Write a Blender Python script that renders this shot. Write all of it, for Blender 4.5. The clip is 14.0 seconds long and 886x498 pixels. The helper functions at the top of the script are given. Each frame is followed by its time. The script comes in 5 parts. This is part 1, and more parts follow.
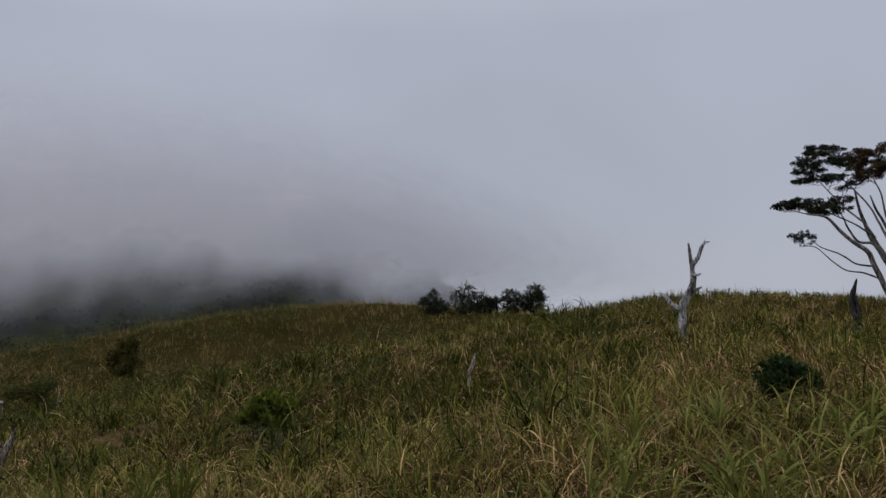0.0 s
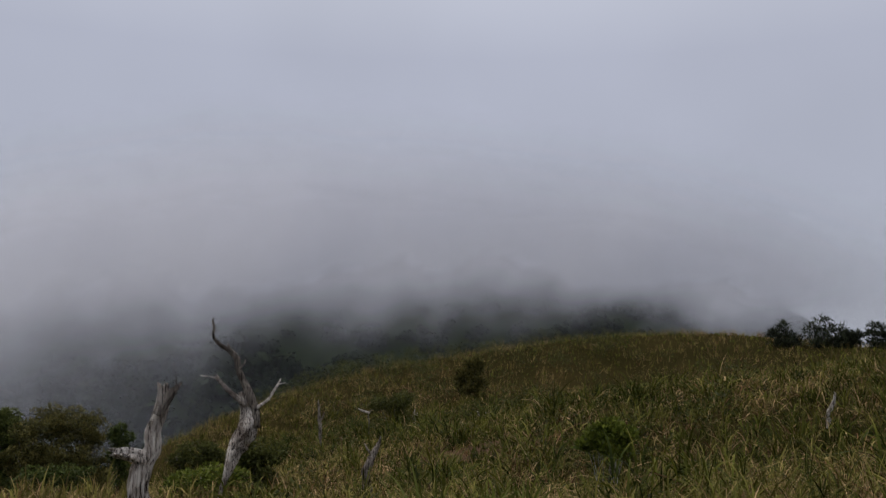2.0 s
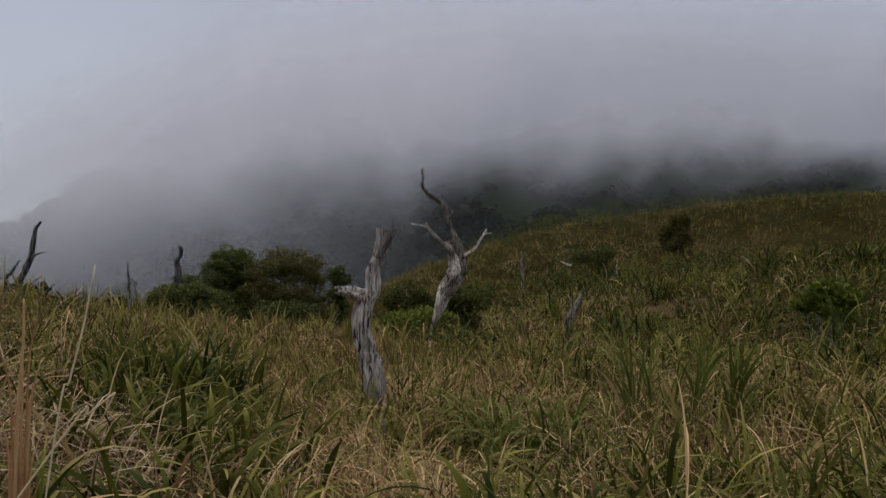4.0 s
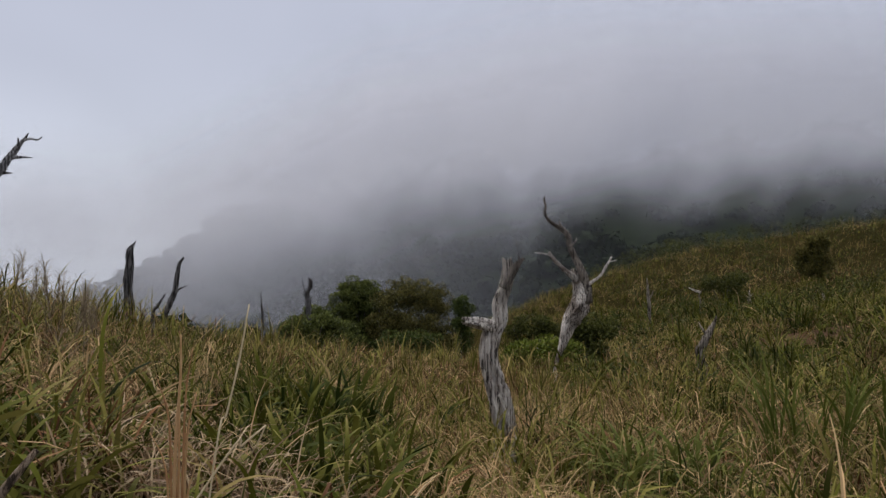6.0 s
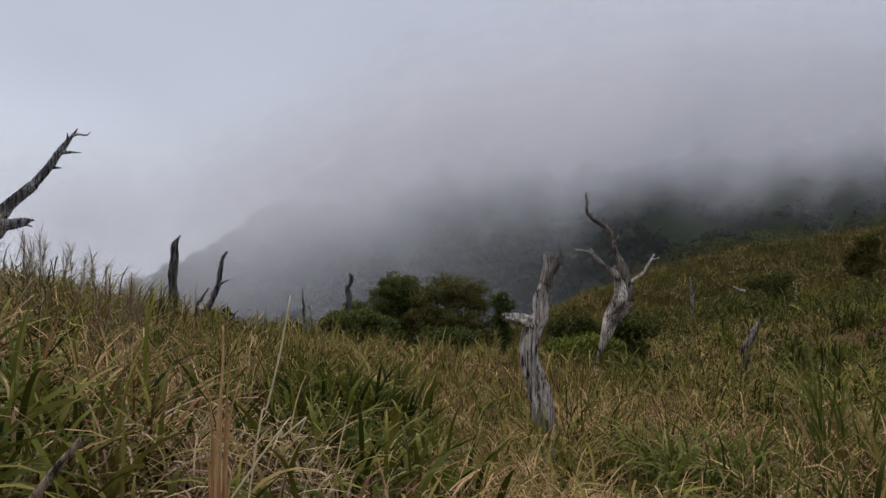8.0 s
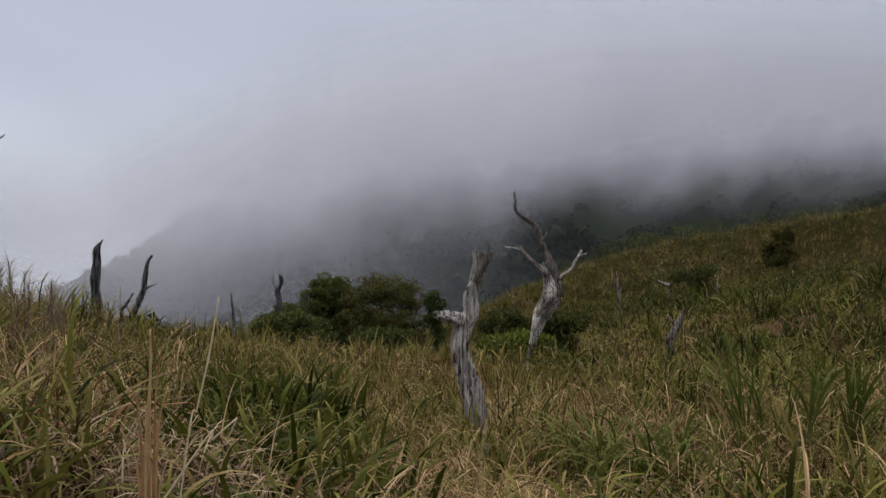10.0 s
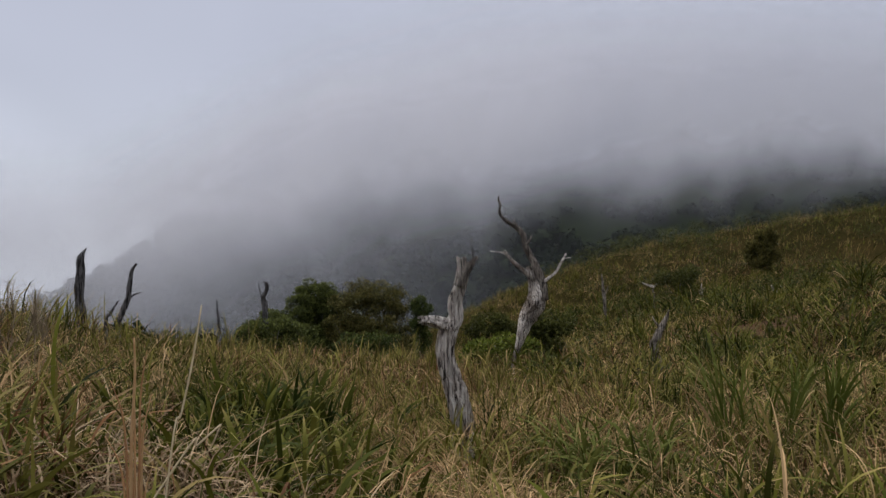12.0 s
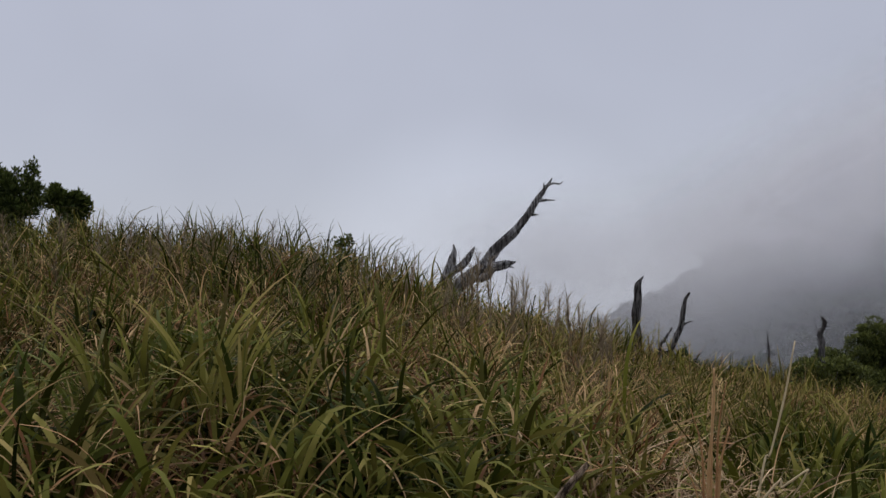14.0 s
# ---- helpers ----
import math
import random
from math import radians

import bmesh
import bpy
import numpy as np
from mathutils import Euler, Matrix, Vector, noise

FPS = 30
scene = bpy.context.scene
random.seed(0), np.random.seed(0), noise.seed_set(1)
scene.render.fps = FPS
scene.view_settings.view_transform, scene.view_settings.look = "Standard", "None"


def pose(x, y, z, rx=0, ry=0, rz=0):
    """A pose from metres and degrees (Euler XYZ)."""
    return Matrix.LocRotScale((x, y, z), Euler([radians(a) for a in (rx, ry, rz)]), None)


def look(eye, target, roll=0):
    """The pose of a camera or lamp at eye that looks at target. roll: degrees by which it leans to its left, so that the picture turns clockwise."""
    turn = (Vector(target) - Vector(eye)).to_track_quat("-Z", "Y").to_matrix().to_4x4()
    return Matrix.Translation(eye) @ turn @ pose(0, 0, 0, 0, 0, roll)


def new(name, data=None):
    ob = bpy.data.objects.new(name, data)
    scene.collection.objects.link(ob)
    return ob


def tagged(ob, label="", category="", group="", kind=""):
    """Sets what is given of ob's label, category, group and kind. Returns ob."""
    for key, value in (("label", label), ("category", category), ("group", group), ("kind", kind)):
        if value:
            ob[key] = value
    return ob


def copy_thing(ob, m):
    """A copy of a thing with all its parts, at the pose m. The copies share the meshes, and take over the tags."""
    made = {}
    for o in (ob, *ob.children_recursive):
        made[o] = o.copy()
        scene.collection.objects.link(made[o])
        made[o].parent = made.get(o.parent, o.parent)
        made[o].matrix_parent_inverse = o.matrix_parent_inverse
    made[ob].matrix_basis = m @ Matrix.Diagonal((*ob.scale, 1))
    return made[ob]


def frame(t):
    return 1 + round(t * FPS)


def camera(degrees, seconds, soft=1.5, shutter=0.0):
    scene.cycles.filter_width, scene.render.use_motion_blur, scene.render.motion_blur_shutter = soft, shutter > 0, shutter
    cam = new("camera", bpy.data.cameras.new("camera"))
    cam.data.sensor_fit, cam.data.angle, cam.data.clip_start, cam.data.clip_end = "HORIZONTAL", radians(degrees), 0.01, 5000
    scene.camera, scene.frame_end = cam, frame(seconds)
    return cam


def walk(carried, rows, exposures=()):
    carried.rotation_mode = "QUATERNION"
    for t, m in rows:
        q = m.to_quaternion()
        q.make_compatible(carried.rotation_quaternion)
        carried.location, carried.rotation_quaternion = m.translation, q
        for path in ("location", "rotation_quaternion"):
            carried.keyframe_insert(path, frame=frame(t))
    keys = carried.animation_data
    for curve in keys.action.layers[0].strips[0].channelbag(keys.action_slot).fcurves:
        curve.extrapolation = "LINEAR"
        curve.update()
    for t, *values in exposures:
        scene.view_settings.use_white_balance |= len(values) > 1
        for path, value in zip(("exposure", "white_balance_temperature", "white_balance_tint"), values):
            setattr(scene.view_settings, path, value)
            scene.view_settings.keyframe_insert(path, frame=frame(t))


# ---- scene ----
# ======================= camera and walk =======================
cam = camera(56.0, 14.0, soft=1.45)

# seconds, place, heading (to the right of north), tilt, lean
PATH = [
    (0, 0.222, -0.006, 1.636, -0.59, 4.00, -1.02),
    (0.5, 0.216, -0.030, 1.636, -3.77, 4.00, -0.79),
    (1, 0.205, 0.012, 1.638, -7.30, 4.24, -0.56),
    (1.3, 0.178, -0.040, 1.627, -11.25, 4.43, -0.11),
    (1.5, 0.186, -0.033, 1.630, -15.94, 4.34, 0.33),
    (2, 0.171, -0.022, 1.637, -23.42, 5.92, 0.73),
    (2.5, 0.127, -0.038, 1.611, -28.75, 5.12, 0.83),
    (3, 0.082, 0.006, 1.606, -32.59, -0.99, 1.86),
    (3.2, 0.075, 0.014, 1.593, -33.93, -4.35, 1.94),
    (3.4, 0.070, 0.020, 1.595, -34.90, -5.70, 1.90),
    (3.9, 0.060, 0.015, 1.597, -36.60, -4.60, 1.70),
    (5.3, 0.038, -0.035, 1.619, -41.12, -2.60, 1.14),
    (5.5, 0.033, -0.029, 1.618, -42.32, -2.47, 0.88),
    (6, 0.026, -0.018, 1.613, -45.23, -2.53, 0.14),
    (6.5, 0.017, -0.002, 1.602, -47.71, -2.56, -0.42),
    (7, 0.015, -0.018, 1.611, -49.11, -2.83, -0.22),
    (7.5, -0.000, 0.000, 1.600, -49.69, -2.75, 0.12),
    (8, 0.009, -0.007, 1.603, -47.99, -2.78, 0.39),
    (8.5, 0.024, -0.024, 1.608, -47.34, -2.68, 0.43),
    (9, 0.022, -0.006, 1.600, -46.51, -2.54, 0.20),
    (9.2, 0.025, -0.010, 1.604, -45.66, -2.63, 0.16),
    (11.3, 0.079, -0.041, 1.596, -42.03, -2.79, -1.05),
    (11.5, 0.084, -0.042, 1.602, -42.13, -2.70, -1.04),
    (12, 0.087, -0.047, 1.608, -42.30, -2.51, -0.95),
    (12.2, 0.040, -0.035, 1.610, -43.10, -2.50, -0.85),
    (12.3, 0.040, -0.035, 1.610, -45.40, -2.20, -0.70),
    (12.5, 0.034, -0.038, 1.609, -52.01, -1.51, -0.43),
    (13, 0.015, -0.079, 1.613, -63.33, -0.03, -0.46),
    (13.5, 0.007, -0.098, 1.612, -72.27, 0.15, -0.67),
    (14, 0.027, -0.126, 1.612, -78.59, 0.03, -0.57)]

walk(cam, [(t, Matrix.Translation((x, y, z)) @ pose(0, 0, 0, 0, 0, -turn) @ pose(0, 0, 0, 90 + tilt) @ pose(0, 0, 0, 0, 0, lean))
           for t, x, y, z, turn, tilt, lean in PATH],
     exposures=[(0.0, -0.22), (1.3, -0.24), (2.0, -0.16), (2.5, -0.22), (3.2, -0.30), (5.3, 0.18), (6.0, 0.12), (7.5, 0.08), (9.2, 0.06), (11.3, 0.08), (12.2, 0.08), (13.0, 0.04), (14.0, -0.08)])

# ======================= world and light =======================
world = bpy.data.worlds.new("overcast_sky")
scene.world = world
world.use_nodes = True
wt = world.node_tree
wt.nodes.clear()


def node(tree, kind, **values):
    n = tree.nodes.new(kind)
    for key, value in values.items():
        n.inputs[key.replace("_", " ")].default_value = value
    return n


w_out = wt.nodes.new("ShaderNodeOutputWorld")
w_bg = node(wt, "ShaderNodeBackground", Strength=1.0)
w_geo = wt.nodes.new("ShaderNodeTexCoord")
w_sep = wt.nodes.new("ShaderNodeSeparateXYZ")
wt.links.new(w_geo.outputs["Generated"], w_sep.inputs[0])
w_ramp = wt.nodes.new("ShaderNodeValToRGB")       # overcast: pale at the horizon, brighter towards the zenith
w_ramp.color_ramp.elements[0].position, w_ramp.color_ramp.elements[0].color = 0.0, (0.50, 0.535, 0.60, 1)
w_ramp.color_ramp.elements[1].position, w_ramp.color_ramp.elements[1].color = 1.0, (1.2, 1.24, 1.3, 1)
for at_z, colour in ((0.46, (0.52, 0.555, 0.62, 1)), (0.5, (0.475, 0.505, 0.585, 1)), (0.58, (0.455, 0.48, 0.575, 1)), (0.66, (0.47, 0.495, 0.60, 1))):
    e = w_ramp.color_ramp.elements.new(at_z)
    e.color = colour
w_up = node(wt, "ShaderNodeMapRange")
w_up.inputs["From Min"].default_value, w_up.inputs["From Max"].default_value = -1.0, 1.0
wt.links.new(w_sep.outputs["Z"], w_up.inputs["Value"])
wt.links.new(w_up.outputs[0], w_ramp.inputs[0])
w_noise = node(wt, "ShaderNodeTexNoise", Scale=2.2, Detail=3.0, Roughness=0.55)
wt.links.new(w_geo.outputs["Generated"], w_noise.inputs["Vector"])
w_cloud = node(wt, "ShaderNodeMapRange")
for key, value in (("From Min", 0.25), ("From Max", 0.75), ("To Min", 0.93), ("To Max", 1.07)):
    w_cloud.inputs[key].default_value = value
wt.links.new(w_noise.outputs["Fac"], w_cloud.inputs["Value"])
w_mul = wt.nodes.new("ShaderNodeVectorMath")
w_mul.operation = "MULTIPLY"
wt.links.new(w_ramp.outputs[0], w_mul.inputs[0])
w_dot = wt.nodes.new("ShaderNodeVectorMath")          # the clearing beyond the ridge, where the cloud is thinnest
w_dot.operation = "DOT_PRODUCT"
w_dot.inputs[1].default_value = (math.sin(radians(-76)), math.cos(radians(-76)), -0.09)
wt.links.new(w_geo.outputs["Generated"], w_dot.inputs[0])
w_glow = node(wt, "ShaderNodeMapRange")
for key, value in (("From Min", 0.965), ("From Max", 1.0), ("To Min", 0.0), ("To Max", 0.2)):
    w_glow.inputs[key].default_value = value
w_glow.interpolation_type = "SMOOTHSTEP"
wt.links.new(w_dot.outputs["Value"], w_glow.inputs["Value"])
w_sum = wt.nodes.new("ShaderNodeMath")
w_sum.operation = "ADD"
wt.links.new(w_cloud.outputs[0], w_sum.inputs[0])
wt.links.new(w_glow.outputs[0], w_sum.inputs[1])
wt.links.new(w_sum.outputs[0], w_mul.inputs[1])
w_sky = wt.nodes.new("ShaderNodeTexSky")
w_sky.sky_type, w_sky.sun_disc = "NISHITA", False
w_sky.sun_elevation, w_sky.sun_rotation = radians(50), radians(-95)
w_tint = wt.nodes.new("ShaderNodeVectorMath")
w_tint.operation = "MULTIPLY_ADD"
w_tint.inputs[1].default_value = (0.004, 0.004, 0.004)
wt.links.new(w_sky.outputs[0], w_tint.inputs[0])
wt.links.new(w_mul.outputs[0], w_tint.inputs[2])
wt.links.new(w_tint.outputs[0], w_bg.inputs["Color"])
wt.links.new(w_bg.outputs[0], w_out.inputs[0])

sun_data = bpy.data.lights.new("sun", "SUN")
sun_data.energy, sun_data.angle, sun_data.color = 1.4, radians(25), (1.0, 0.95, 0.87)
sun = new("sun", sun_data)
sun.matrix_world = look((-60, 5, 70), (0, 0, 0))


# ======================= materials =======================
def material(name):
    m = bpy.data.materials.new(name)
    m.use_nodes = True
    m.node_tree.nodes.clear()
    return m, m.node_tree


def ramp(tree, stops):
    r = tree.nodes.new("ShaderNodeValToRGB")
    el = r.color_ramp.elements
    el[0].position, el[0].color = stops[0][0], (*stops[0][1], 1)
    el[1].position, el[1].color = stops[-1][0], (*stops[-1][1], 1)
    for p, c in stops[1:-1]:
        el.new(p).color = (*c, 1)
    return r


def leaf_material(name, stops, through_light=0.3, rough=0.55, patch=1.5, gloss=0.15, vary=0.5):
    """Leaves and blades: the tint attribute picks the colour, noise varies it; part of the light goes through."""
    m, t = material(name)
    out = t.nodes.new("ShaderNodeOutputMaterial")
    att = t.nodes.new("ShaderNodeAttribute")
    att.attribute_name = "tint"
    geo = t.nodes.new("ShaderNodeNewGeometry")
    pos = t.nodes.new("ShaderNodeTexCoord")
    n = node(t, "ShaderNodeTexNoise", Scale=patch, Detail=4.0)
    t.links.new(pos.outputs["Object"], n.inputs["Vector"])
    a = t.nodes.new("ShaderNodeMath")
    a.operation = "MULTIPLY_ADD"
    a.inputs[1].default_value = 0.16
    t.links.new(n.outputs["Fac"], a.inputs[0])
    t.links.new(att.outputs["Fac"], a.inputs[2])
    b = t.nodes.new("ShaderNodeMath")
    b.operation = "ADD"
    b.inputs[1].default_value = -0.08
    t.links.new(a.outputs[0], b.inputs[0])
    r = ramp(t, stops)
    t.links.new(b.outputs[0], r.inputs[0])
    hsv = node(t, "ShaderNodeHueSaturation")
    v = node(t, "ShaderNodeMapRange")
    v.inputs["To Min"].default_value, v.inputs["To Max"].default_value = 1 - vary, 1 + vary
    t.links.new(geo.outputs["Random Per Island"], v.inputs["Value"])
    t.links.new(v.outputs[0], hsv.inputs["Value"])
    t.links.new(r.outputs[0], hsv.inputs["Color"])
    p = node(t, "ShaderNodeBsdfPrincipled", Roughness=rough)
    p.inputs["Specular IOR Level"].default_value = gloss
    tr = t.nodes.new("ShaderNodeBsdfTranslucent")
    mix = node(t, "ShaderNodeMixShader", Fac=through_light)
    t.links.new(hsv.outputs[0], p.inputs["Base Color"])
    t.links.new(hsv.outputs[0], tr.inputs["Color"])
    t.links.new(p.outputs[0], mix.inputs[1])
    t.links.new(tr.outputs[0], mix.inputs[2])
    t.links.new(mix.outputs[0], out.inputs[0])
    return m


def wood_material(name, light, mid, dark, grain=(26, 26, 2.2), split=0.5):
    """Weathered wood: grain along the length, dark splits, stains, fine relief."""
    m, t = material(name)
    out = t.nodes.new("ShaderNodeOutputMaterial")
    pos = t.nodes.new("ShaderNodeTexCoord")
    mp = t.nodes.new("ShaderNodeMapping")
    mp.inputs["Scale"].default_value = grain
    t.links.new(pos.outputs["Object"], mp.inputs["Vector"])
    fine = node(t, "ShaderNodeTexNoise", Scale=1.6, Detail=8.0, Roughness=0.7)
    t.links.new(mp.outputs[0], fine.inputs["Vector"])
    stain = node(t, "ShaderNodeTexNoise", Scale=3.2, Detail=4.0)
    t.links.new(pos.outputs["Object"], stain.inputs["Vector"])
    r = ramp(t, [(0.42, dark), (split - 0.025, mid), (0.58, light)])
    t.links.new(fine.outputs["Fac"], r.inputs[0])
    s = ramp(t, [(0.36, (0.26, 0.22, 0.20)), (0.52, (1, 1, 1))])
    t.links.new(stain.outputs["Fac"], s.inputs[0])
    mul = t.nodes.new("ShaderNodeMix")
    mul.data_type, mul.blend_type = "RGBA", "MULTIPLY"
    mul.inputs["Factor"].default_value = 0.85
    t.links.new(r.outputs[0], mul.inputs["A"])
    t.links.new(s.outputs[0], mul.inputs["B"])
    p = node(t, "ShaderNodeBsdfPrincipled", Roughness=0.9)
    p.inputs["Specular IOR Level"].default_value = 0.15
    bump = node(t, "ShaderNodeBump", Strength=1.0, Distance=0.06)
    t.links.new(fine.outputs["Fac"], bump.inputs["Height"])
    t.links.new(mul.outputs["Result"], p.inputs["Base Color"])
    t.links.new(bump.outputs[0], p.inputs["Normal"])
    t.links.new(p.outputs[0], out.inputs[0])
    return m


def earth_material(name, stops, scale_big, scale_small):
    m, t = material(name)
    out = t.nodes.new("ShaderNodeOutputMaterial")
    pos = t.nodes.new("ShaderNodeTexCoord")
    big = node(t, "ShaderNodeTexNoise", Scale=scale_big, Detail=6.0, Roughness=0.65)
    small = node(t, "ShaderNodeTexNoise", Scale=scale_small, Detail=5.0)
    t.links.new(pos.outputs["Object"], big.inputs["Vector"])
    t.links.new(pos.outputs["Object"], small.inputs["Vector"])
    mixv = t.nodes.new("ShaderNodeMix")
    mixv.inputs["Factor"].default_value = 0.45
    t.links.new(big.outputs["Fac"], mixv.inputs["A"])
    t.links.new(small.outputs["Fac"], mixv.inputs["B"])
    r = ramp(t, stops)
    t.links.new(mixv.outputs["Result"], r.inputs[0])
    p = node(t, "ShaderNodeBsdfPrincipled", Roughness=1.0)
    p.inputs["Specular IOR Level"].default_value = 0.0
    bump = node(t, "ShaderNodeBump", Strength=1.0, Distance=0.15)
    t.links.new(small.outputs["Fac"], bump.inputs["Height"])
    t.links.new(r.outputs[0], p.inputs["Base Color"])
    t.links.new(bump.outputs[0], p.inputs["Normal"])
    t.links.new(p.outputs[0], out.inputs[0])
    return m


def mist_material(name):
    """Cloud: scatters the sky's light both ways; the density attribute says how much of it lies in the way."""
    m, t = material(name)
    out = t.nodes.new("ShaderNodeOutputMaterial")
    att = t.nodes.new("ShaderNodeAttribute")
    att.attribute_name = "thickness"
    pos = t.nodes.new("ShaderNodeTexCoord")
    mp = t.nodes.new("ShaderNodeMapping")
    mp.inputs["Scale"].default_value = (1, 1, 0.7)
    t.links.new(pos.outputs["Object"], mp.inputs["Vector"])
    n = node(t, "ShaderNodeTexNoise", Scale=0.055, Detail=5.0, Roughness=0.5)
    t.links.new(mp.outputs[0], n.inputs["Vector"])
    v = node(t, "ShaderNodeMapRange")
    for key, value in (("From Min", 0.3), ("From Max", 0.7), ("To Min", 0.88), ("To Max", 1.1)):
        v.inputs[key].default_value = value
    t.links.new(n.outputs["Fac"], v.inputs["Value"])
    a = t.nodes.new("ShaderNodeMath")
    a.operation, a.use_clamp = "MULTIPLY", True
    t.links.new(att.outputs["Fac"], a.inputs[0])
    t.links.new(v.outputs[0], a.inputs[1])
    grit = t.nodes.new("ShaderNodeTexWhiteNoise")          # droplets: opaque and clear side by side, with the same mean
    t.links.new(pos.outputs["Object"], grit.inputs["Vector"])
    inv = node(t, "ShaderNodeMath")
    inv.operation = "SUBTRACT"
    inv.inputs[0].default_value = 1.0
    t.links.new(a.outputs[0], inv.inputs[1])
    room = node(t, "ShaderNodeMath")
    room.operation = "MINIMUM"
    t.links.new(a.outputs[0], room.inputs[0])
    t.links.new(inv.outputs[0], room.inputs[1])
    swing = node(t, "ShaderNodeMapRange")
    swing.inputs["To Min"].default_value, swing.inputs["To Max"].default_value = -0.95, 0.95
    t.links.new(grit.outputs["Value"], swing.inputs["Value"])
    a2 = node(t, "ShaderNodeMath")
    a2.operation = "MULTIPLY_ADD"
    t.links.new(swing.outputs[0], a2.inputs[0])
    t.links.new(room.outputs[0], a2.inputs[1])
    t.links.new(a.outputs[0], a2.inputs[2])
    d = node(t, "ShaderNodeBsdfDiffuse", Color=MIST)
    tl = node(t, "ShaderNodeBsdfTranslucent", Color=MIST)
    both = node(t, "ShaderNodeMixShader", Fac=0.5)
    clear = t.nodes.new("ShaderNodeBsdfTransparent")
    mix = t.nodes.new("ShaderNodeMixShader")
    t.links.new(d.outputs[0], both.inputs[1])
    t.links.new(tl.outputs[0], both.inputs[2])
    t.links.new(a2.outputs[0], mix.inputs[0])
    t.links.new(clear.outputs[0], mix.inputs[1])
    t.links.new(both.outputs[0], mix.inputs[2])
    t.links.new(mix.outputs[0], out.inputs[0])
    return m


MIST = (0.79, 0.788, 0.838, 1)
GRASS = leaf_material("grass_blades", [(0.0, (0.021, 0.030, 0.006)), (0.2, (0.078, 0.080, 0.012)), (0.42, (0.170, 0.146, 0.038)),
                                       (0.58, (0.262, 0.180, 0.078)), (0.8, (0.50, 0.335, 0.178)), (0.93, (0.19, 0.092, 0.042)), (1.0, (0.072, 0.034, 0.017))], 0.16, 0.65, 0.6, 0.04, 0.64)
GRASS_FRESH = leaf_material("grass_blades_fresh", [(0.0, (0.055, 0.062, 0.009)), (0.3, (0.074, 0.092, 0.018)), (0.52, (0.132, 0.142, 0.034)), (0.8, (0.42, 0.30, 0.15)), (1.0, (0.17, 0.085, 0.04))], 0.25, 0.6, 0.6, 0.05, 0.45)
LEAF_DARK = leaf_material("leaves_dark_green", [(0.0, (0.010, 0.014, 0.009)), (0.5, (0.024, 0.029, 0.017)), (1.0, (0.052, 0.058, 0.03))], 0.15, 0.55, 1.5, 0.08)
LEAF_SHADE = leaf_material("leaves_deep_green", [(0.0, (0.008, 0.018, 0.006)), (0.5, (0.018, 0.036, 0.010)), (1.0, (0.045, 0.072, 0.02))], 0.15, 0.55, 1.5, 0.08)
LEAF_GREEN = leaf_material("leaves_mid_green", [(0.0, (0.020, 0.030, 0.008)), (0.5, (0.052, 0.070, 0.017)), (1.0, (0.115, 0.135, 0.034))], 0.2, 0.5, 1.5, 0.1)
LEAF_THICKET = leaf_material("leaves_thicket", [(0.0, (0.026, 0.033, 0.010)), (0.5, (0.074, 0.088, 0.023)), (1.0, (0.155, 0.165, 0.044))], 0.18, 0.55, 1.5, 0.08)
LEAF_OLIVE = leaf_material("leaves_olive", [(0.0, (0.028, 0.033, 0.009)), (0.5, (0.062, 0.068, 0.017)), (1.0, (0.12, 0.12, 0.03))], 0.2, 0.55, 1.5, 0.1)
LEAF_FRESH = leaf_material("leaves_fresh_green", [(0.0, (0.04, 0.055, 0.009)), (0.5, (0.10, 0.125, 0.018)), (1.0, (0.20, 0.22, 0.04))], 0.25, 0.5, 1.5, 0.1)
LEAF_BROWN = leaf_material("leaves_brown_green", [(0.0, (0.036, 0.036, 0.011)), (0.5, (0.096, 0.088, 0.026)), (1.0, (0.19, 0.155, 0.05))], 0.15, 0.55, 1.5, 0.08)
LEAF_RUST = leaf_material("leaves_rust", [(0.0, (0.026, 0.019, 0.011)), (0.5, (0.066, 0.041, 0.022)), (1.0, (0.13, 0.082, 0.042))], 0.15, 0.5, 1.5, 0.08)
LEAF_PLUME = leaf_material("seed_plumes", [(0.0, (0.10, 0.075, 0.045)), (0.5, (0.20, 0.155, 0.10)), (1.0, (0.34, 0.27, 0.19))], 0.3, 0.7, 1.5, 0.03)
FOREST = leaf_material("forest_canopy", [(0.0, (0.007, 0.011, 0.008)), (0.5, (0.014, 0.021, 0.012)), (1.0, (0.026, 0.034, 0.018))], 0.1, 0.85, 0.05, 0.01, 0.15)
WOOD_PALE = wood_material("weathered_pale_wood", (0.84, 0.78, 0.71), (0.52, 0.44, 0.38), (0.020, 0.015, 0.013), (30, 30, 1.5), 0.5)
WOOD_GREY = wood_material("weathered_grey_wood", (0.50, 0.49, 0.50), (0.21, 0.20, 0.205), (0.022, 0.02, 0.02), (26, 26, 2.2), 0.515)
WOOD_SILVER = wood_material("silvery_dead_wood", (0.62, 0.60, 0.61), (0.34, 0.325, 0.33), (0.035, 0.032, 0.032), (26, 26, 2.2), 0.5)
WOOD_DRIFT = wood_material("weathered_brown_wood", (0.36, 0.31, 0.26), (0.15, 0.125, 0.105), (0.016, 0.013, 0.012), (24, 24, 2.0), 0.5)
WOOD_DARK = wood_material("charred_dark_wood", (0.20, 0.19, 0.19), (0.075, 0.07, 0.069), (0.016, 0.015, 0.015), (20, 20, 1.8))
